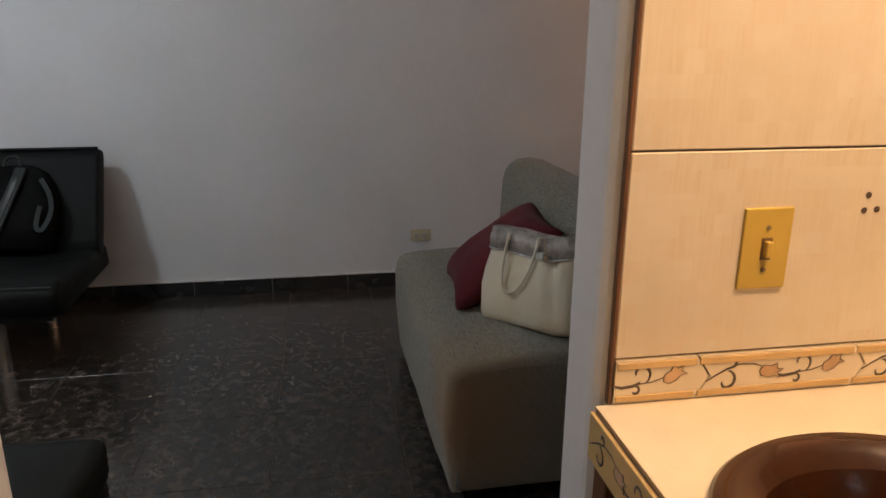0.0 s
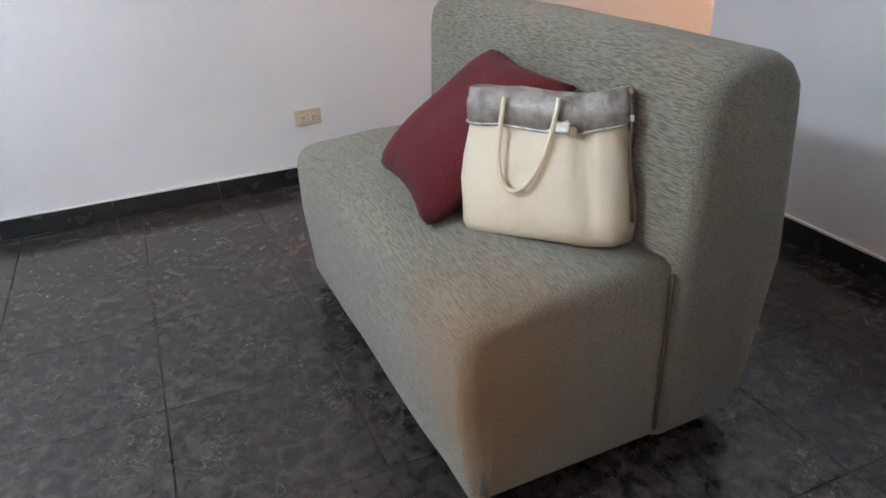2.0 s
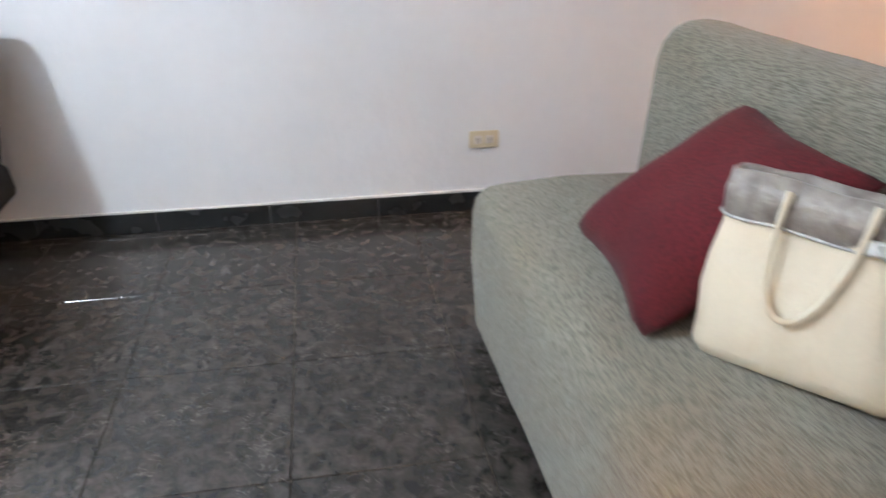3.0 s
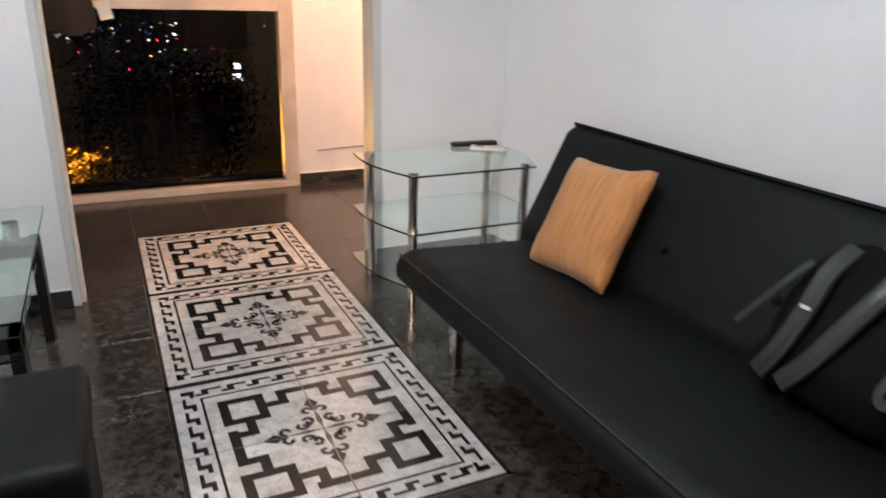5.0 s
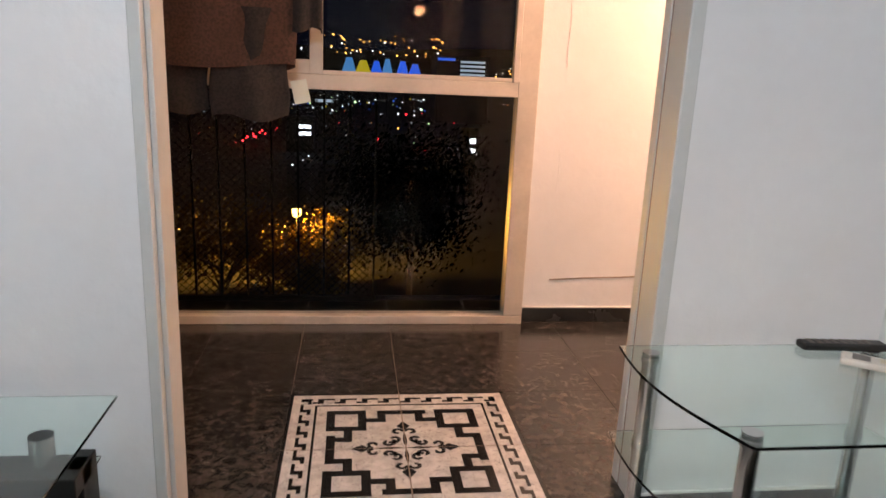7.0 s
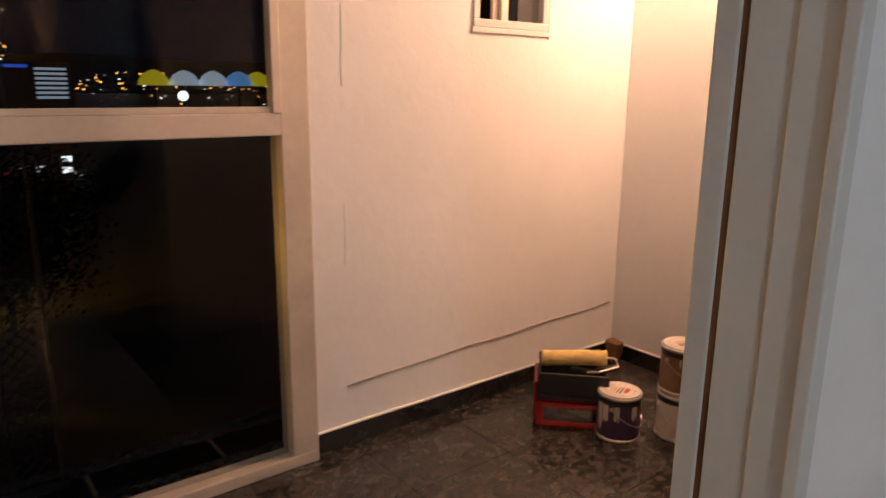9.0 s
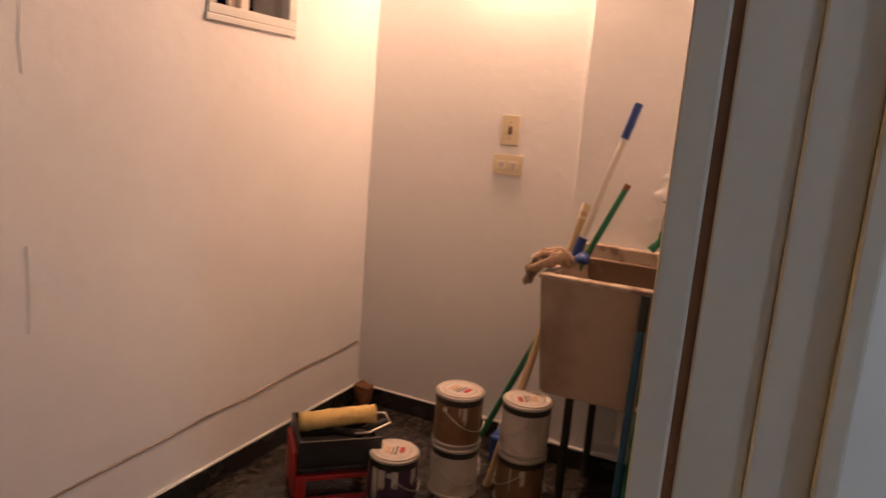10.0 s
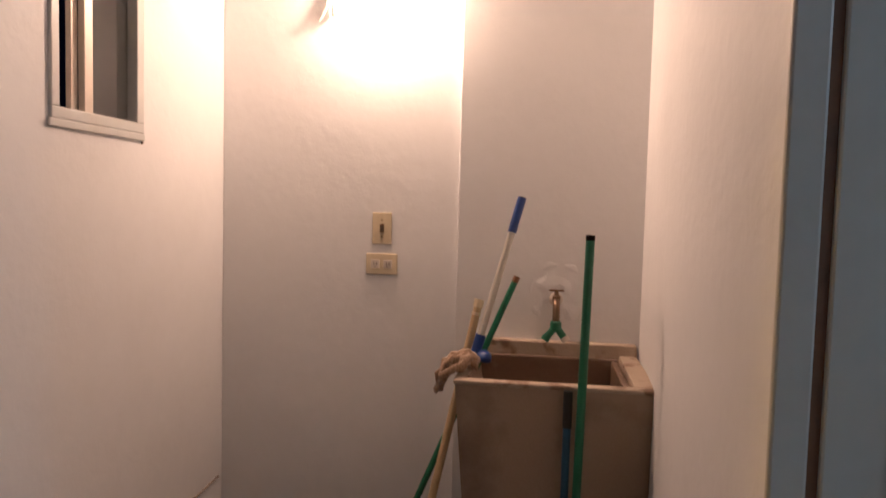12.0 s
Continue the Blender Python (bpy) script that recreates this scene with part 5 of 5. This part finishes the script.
street += [(-0.166, -0.065, 140, 0.2, "amber"), (-0.189, -0.045, 140, 0.16, "amber"), (-0.118, -0.062, 140, 0.16, "amber"), (-0.075, -0.068, 130, 0.2, "red"), (-0.09, -0.055, 130, 0.22, "red"), (-0.084, -0.135, 90, 0.13, "white"), (-0.07, -0.128, 90, 0.1, "white"), (-0.062, -0.122, 90, 0.1, "white"), (-0.02, -0.075, 120, 0.12, "red"),
           (0.062, -0.08, 130, 0.16, "amber"), (0.105, -0.072, 130, 0.16, "green"), (-0.25, -0.19, 60, 0.12, "amber"), (-0.24, -0.23, 60, 0.1, "amber"), (0.085, -0.1, 120, 0.1, "green")]
street += [(0.155 + rnd.uniform(-0.06, 0.03), -0.115 + rnd.uniform(-0.018, 0.014), 85, rnd.uniform(0.03, 0.07), rnd.choice(["white", "pale", "red", "pale"])) for _ in range(60)]
street += [(-0.06 + rnd.uniform(-0.03, 0.17), -0.048 + rnd.uniform(-0.014, 0.01), 150, rnd.uniform(0.08, 0.22), rnd.choice(["white", "pale", "yellow", "blue", "pale", "green", "white"])) for _ in range(75)]
street += [(rnd.uniform(-0.21, 0.16), rnd.uniform(-0.13, -0.05), 140, 0.04 + 0.14 * rnd.random() ** 2, rnd.choice(["amber", "amber", "white", "red", "pale"])) for _ in range(60)]
street += [(rnd.uniform(0.2, 0.45), -0.02 + rnd.uniform(-0.025, 0.006), 200, 0.05 + 0.25 * rnd.random() ** 3, rnd.choice(["white", "pale", "amber", "cyan", "pale"])) for _ in range(60)]
lights("street_lights", street, "car lights and shop lights in the street below")


def tower(sx, sz_top, y, w, floors, material, sign):
    base = far(sx, 0, y)
    top = far(sx, sz_top, y).z
    b = thing("office_building", (base.x, y, -13), "distant office building with lit windows at night", "building")
    part("wall", block((-w / 2, w / 2, 0, w, 0, top + 13)), DARK_FACADE, b)
    part("roof", block((-w / 2 - 0.2, w / 2 + 0.2, -0.2, w, top + 13, top + 13.4)), DARK_FACADE, b)
    for f in range(floors):
        z = top + 13 - 1.2 - f * 1.15
        part("window", block((-w * 0.05, w * 0.42, -0.06, -0.01, z - 0.3, z + 0.3)), material, b)
    if sign:
        part("sign", block((-w * 0.48, -w * 0.15, -0.1, -0.02, top + 12.0, top + 12.7)), GLOWS["blue"], b)
    return b


tower(0.150, 0.020, 200, 15, 7, GLOWS["pale"], True)
tower(0.170, 0.020, 203, 4, 7, GLOWS["cyan"], False)
tower(-0.074, -0.072, 120, 4.5, 2, GLOWS["white"], False)
tower(-0.05, -0.038, 150, 8, 1, GLOWS["pale"], False)
tower(0.164, -0.080, 82, 1.8, 2, GLOWS["white"], False)


def tent(sx, w, h, colour):
    base = far(sx, -0.010, 195)
    t = thing("market_tent", (base.x, 195, base.z - 2), "distant glowing coloured market tent", "tent", "row of market tents")
    bm = bmesh.new()
    bmesh.ops.create_cone(bm, segments=4, cap_ends=True, radius1=w * 0.75, radius2=w * 0.25, depth=h, matrix=Matrix.Translation((0, 0, 2 + h / 2)) @ pose(0, 0, 0, 0, 0, 45))
    # The canopy emits by itself, in place of lamps shining on it.
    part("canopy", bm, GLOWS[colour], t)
    part("pole", rod((0, 0, -12), (0, 0, 2), 0.1), IRON, t)


for sx, w, h, c in ((-0.007, 4.2, 4.6, "cyan"), (0.012, 4.6, 4.0, "yellow"), (0.030, 3.4, 4.0, "blue"), (0.045, 3, 4.6, "cyan"), (0.066, 3.4, 4.2, "blue"), (0.083, 3.6, 3.6, "blue")):
    tent(sx, w, h, c)


def dome(sx, colour):
    base = far(sx, -0.004, 210)
    t = thing("stadium_dome", (base.x, 210, base.z), "distant dome beyond the dark trees, self-glowing in place of floodlights", "dome", "row of floodlit domes")
    # Floodlighting is put into the shell as emission; no floodlights are built.
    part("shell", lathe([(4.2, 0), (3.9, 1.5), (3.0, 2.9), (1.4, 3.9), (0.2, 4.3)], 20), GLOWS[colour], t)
    part("post", rod((0, 0, -14), (0, 0, 0), 0.4), IRON, t)


for sx, c in ((0.285, "yellow"), (0.325, "pale"), (0.365, "pale"), (0.402, "cyan"), (0.43, "yellow")):
    dome(sx, c)
ball = far(0.322, -0.018, 190)
sign = thing("round_sign", (ball.x, ball.y, ball.z), "round white illuminated sign", "sign")
part("disc", rod((0, 0, 0), (0, 0.3, 0), 1.25, n=24), GLOWS["white"], sign)
part("post", rod((0, 0.3, -14), (0, 0.3, 0), 0.3), IRON, sign)

post = thing("street_lamp", (-5.2, 45, -13), "sodium street lamp glowing among trees", "street lamp")
part("pole", rod((0, 0, 0), (0, 0, 5.1), 0.09), IRON, post)
part("arm", tube([(0, 0, 5.0), (0, -0.2, 5.15), (0, -0.5, 5.15)], 0.05), IRON, post)
for side in (-1, 1):
    part("head", lathe([(0.03, -0.06), (0.09, -0.03), (0.10, 0.03), (0.05, 0.07)], 14), GLOWS["sodium"], post, "glowing sodium lamp").location = (0.2 * side, -0.4, 5.0)


def tree(x, y, base, height, spread, seed, leaves, foliage=LEAF):
    r = random.Random(seed)
    t = thing("tree", (x, y, base), "leafy tree dimly lit from a street lamp", "tree", "trees below the window")
    bm = rod((0, 0, 0), (0.1, 0, height * 0.55), 0.22, 0.1)
    tips = []
    for k in range(9):
        a = r.uniform(0, 6.28)
        tip = Vector((spread * 0.6 * math.cos(a), spread * 0.6 * math.sin(a), height * r.uniform(0.55, 0.95)))
        rod((0.08, 0, height * r.uniform(0.3, 0.52)), tip, 0.08, 0.02, 6, bm)
        tips.append(tip)
    part("trunk", bm, BARK, t)
    verts, faces = [], []
    for k in range(leaves):
        c = r.choice(tips) + Vector([r.gauss(0, spread * 0.24) for _ in range(3)])
        d = Vector([r.gauss(0, 1) for _ in range(3)]).normalized()
        u = d.orthogonal().normalized()
        v = d.cross(u)
        s = r.uniform(0.09, 0.2)
        i = len(verts)
        verts += [c - u * s, c + v * s * 0.45, c + u * s, c - v * s * 0.45]
        faces.append((i, i + 1, i + 2, i + 3))
    data = bpy.data.meshes.new("crown")
    data.from_pydata(verts, [], faces)
    data.materials.append(foliage)
    crown = new("crown", data)
    crown.parent = t


tree(-3.6, 42.5, -13, 4.0, 2.6, 3, 5000)
tree(-6.8, 42.0, -13, 3.2, 2.2, 8, 3500)
tree(-4.4, 38.0, -13, 3.0, 2.4, 4, 4000)
# Crown shaded by its leaf colour, since the street lamp reaches it too.
tree(2.0, 40.0, -13, 9.5, 5.0, 6, 16000, LEAF_UNLIT)
tree(-8.6, 36.0, -13, 6.5, 3.0, 7, 3000)
bm = bmesh.new()
row = []
for k in range(61):
    x = -900 + 30 * k * 1.0
    zz = 1.267 + (0.03 + 0.012 * noise.noise((k * 0.15, 0, 3))) * 930
    row.append((bm.verts.new((x, 930, -13)), bm.verts.new((x, 930 + 40, zz)), bm.verts.new((x, 1300, zz - 5))))
for a, b in zip(row, row[1:]):
    bm.faces.new((a[0], b[0], b[1], a[1])), bm.faces.new((a[1], b[1], b[2], a[2]))
setting("backdrop", bm, HILL, "dark far hills under a night sky")

# ---- floor tiles ----
P, GX, GY = 0.428, -0.911, 0.860
tile_mesh = mesh(block((0.0012, P - 0.0012, 0.0012, P - 0.0012, -0.008, 0.0), bevel=0.0012, seg=1), "floor_tile", TILE)
rug_mesh = mesh(block((0.0012, P - 0.0012, 0.0012, P - 0.0012, -0.008, 0.0), bevel=0.0012, seg=1), "rug_tile", RUG)
ground_floor = bpy.data.objects["floor"]
for i in range(-9, 5):
    for j in range(-17, 3):
        x, y = GX + i * P, GY + j * P
        in_rug = -2 <= i <= -1 and -6 <= j <= -1
        if (x > 0.0 and y < -0.3) or x < -4.9:
            continue
        t = new("rug_tile" if in_rug else "floor_tile", rug_mesh if in_rug else tile_mesh)
        t.location, t.parent = (x, y, 0), ground_floor


def strip(bm, x0, x1, y0, y1, z=0.0006):
    bm.faces.new([bm.verts.new(q) for q in ((x0, y0, z), (x1, y0, z), (x1, y1, z), (x0, y1, z))])


def line_path(bm, pts, w, z=0.0008):
    for (xa, ya), (xb, yb) in zip(pts, pts[1:]):
        strip(bm, min(xa, xb) - w / 2, max(xa, xb) + w / 2, min(ya, yb) - w / 2, max(ya, yb) + w / 2, z)
        z += 0.00003


def motif():
    """The printed pattern of four tiles, one unit wide."""
    bm, s = bmesh.new(), 2 * P
    for a in range(4):
        one = bmesh.new()
        strip(one, 0.0, 1.0, 0.0, 0.016)
        line_path(one, [(0.122, 0.122), (0.878, 0.122)], 0.010)
        pitch, n = (1 - 0.11) / 18, 18
        for k in range(n):
            x = 0.055 + k * pitch
            strip(one, x, x + pitch * 0.52, 0.052, 0.066 if k % 2 else 0.099, 0.0007)
            strip(one, x + pitch * 0.50, x + pitch * 1.02, 0.083 if k % 2 == 0 else 0.052, 0.099 if k % 2 == 0 else 0.066, 0.0007)
        # corner squares linked by a stepped line
        w = 0.036
        line_path(one, [(0.19, 0.19), (0.335, 0.19), (0.335, 0.325), (0.19, 0.325), (0.19, 0.19)], w, 0.0008)
        line_path(one, [(0.335, 0.265), (0.425, 0.265), (0.425, 0.195), (0.575, 0.195)], w, 0.0011)
        line_path(one, [(0.265, 0.325), (0.265, 0.41), (0.195, 0.41), (0.195, 0.59)], w, 0.0014)
        bmesh.ops.transform(one, matrix=Matrix.Translation((0.5, 0.5, 0)) @ pose(0, 0, 0, 0, 0, 90 * a) @ Matrix.Translation((-0.5, -0.5, 0)), verts=one.verts[:])
        data = bpy.data.meshes.new("tmp")
        one.to_mesh(data)
        one.free()
        bm.from_mesh(data)
        bpy.data.meshes.remove(data)
    bmesh.ops.transform(bm, matrix=Matrix.Diagonal((s, s, 1, 1)), verts=bm.verts[:])
    return bm


def rosette():
    bm = bmesh.new()
    for a in range(4):
        m = Matrix.Translation((P, P, 0.0012)) @ pose(0, 0, 0, 0, 0, 90 * a) @ Matrix.Diagonal((1.12, 1.12, 1, 1))
        for c, r0, r1, turn in (((0.055, 0.035), 0.024, 0.007, 0.4), ((0.055, -0.035), 0.024, 0.007, -0.4), ((0.10, 0.022), 0.02, 0.006, 0.8), ((0.10, -0.022), 0.02, 0.006, -0.8)):
            pts = [(c[0] + (r0 - (r0 - r1) * k / 16) * math.cos(turn * 6 + math.copysign(1, turn) * k * 0.32), c[1] + (r0 - (r0 - r1) * k / 16) * math.sin(turn * 6 + math.copysign(1, turn) * k * 0.32)) for k in range(17)]
            for (xa, ya), (xb, yb) in zip(pts, pts[1:]):
                d = Vector((xb - xa, yb - ya, 0)).normalized()
                o = Vector((-d.y, d.x, 0)) * 0.0062
                bm.faces.new([bm.verts.new(m @ (Vector((px, py, 0)) + q)) for px, py, q in ((xa, ya, -o), (xb, yb, -o), (xb, yb, o), (xa, ya, o))])
        bm.faces.new([bm.verts.new(m @ Vector((x, y, 0.0002))) for x, y in ((0.112, 0.0), (0.135, -0.022), (0.17, 0.0), (0.135, 0.022))])
        bm.faces.new([bm.verts.new(m @ Vector((x, y, 0.0003))) for x, y in ((0.0, 0.0), (0.045, -0.007), (0.11, 0.0), (0.045, 0.007))])
    return bm


def joint():
    bm = bmesh.new()
    strip(bm, P - 0.0022, P + 0.0022, 0, 2 * P, 0.0019)
    strip(bm, 0, 2 * P, P - 0.0012, P + 0.0012, 0.0019)
    return bm


joint_mesh = mesh(joint(), "grout_joint", RUG_GROUT)
pattern_mesh, rosette_mesh = mesh(motif(), "printed_pattern", INLAY), mesh(rosette(), "printed_rosette", ROSETTE)
for k in range(3):
    for data in (pattern_mesh, rosette_mesh, joint_mesh):
        ob = new(data.name.split(".")[0], data)
        ob.location, ob.parent = (GX - 2 * P, GY - 2 * P * (k + 1), 0), ground_floor
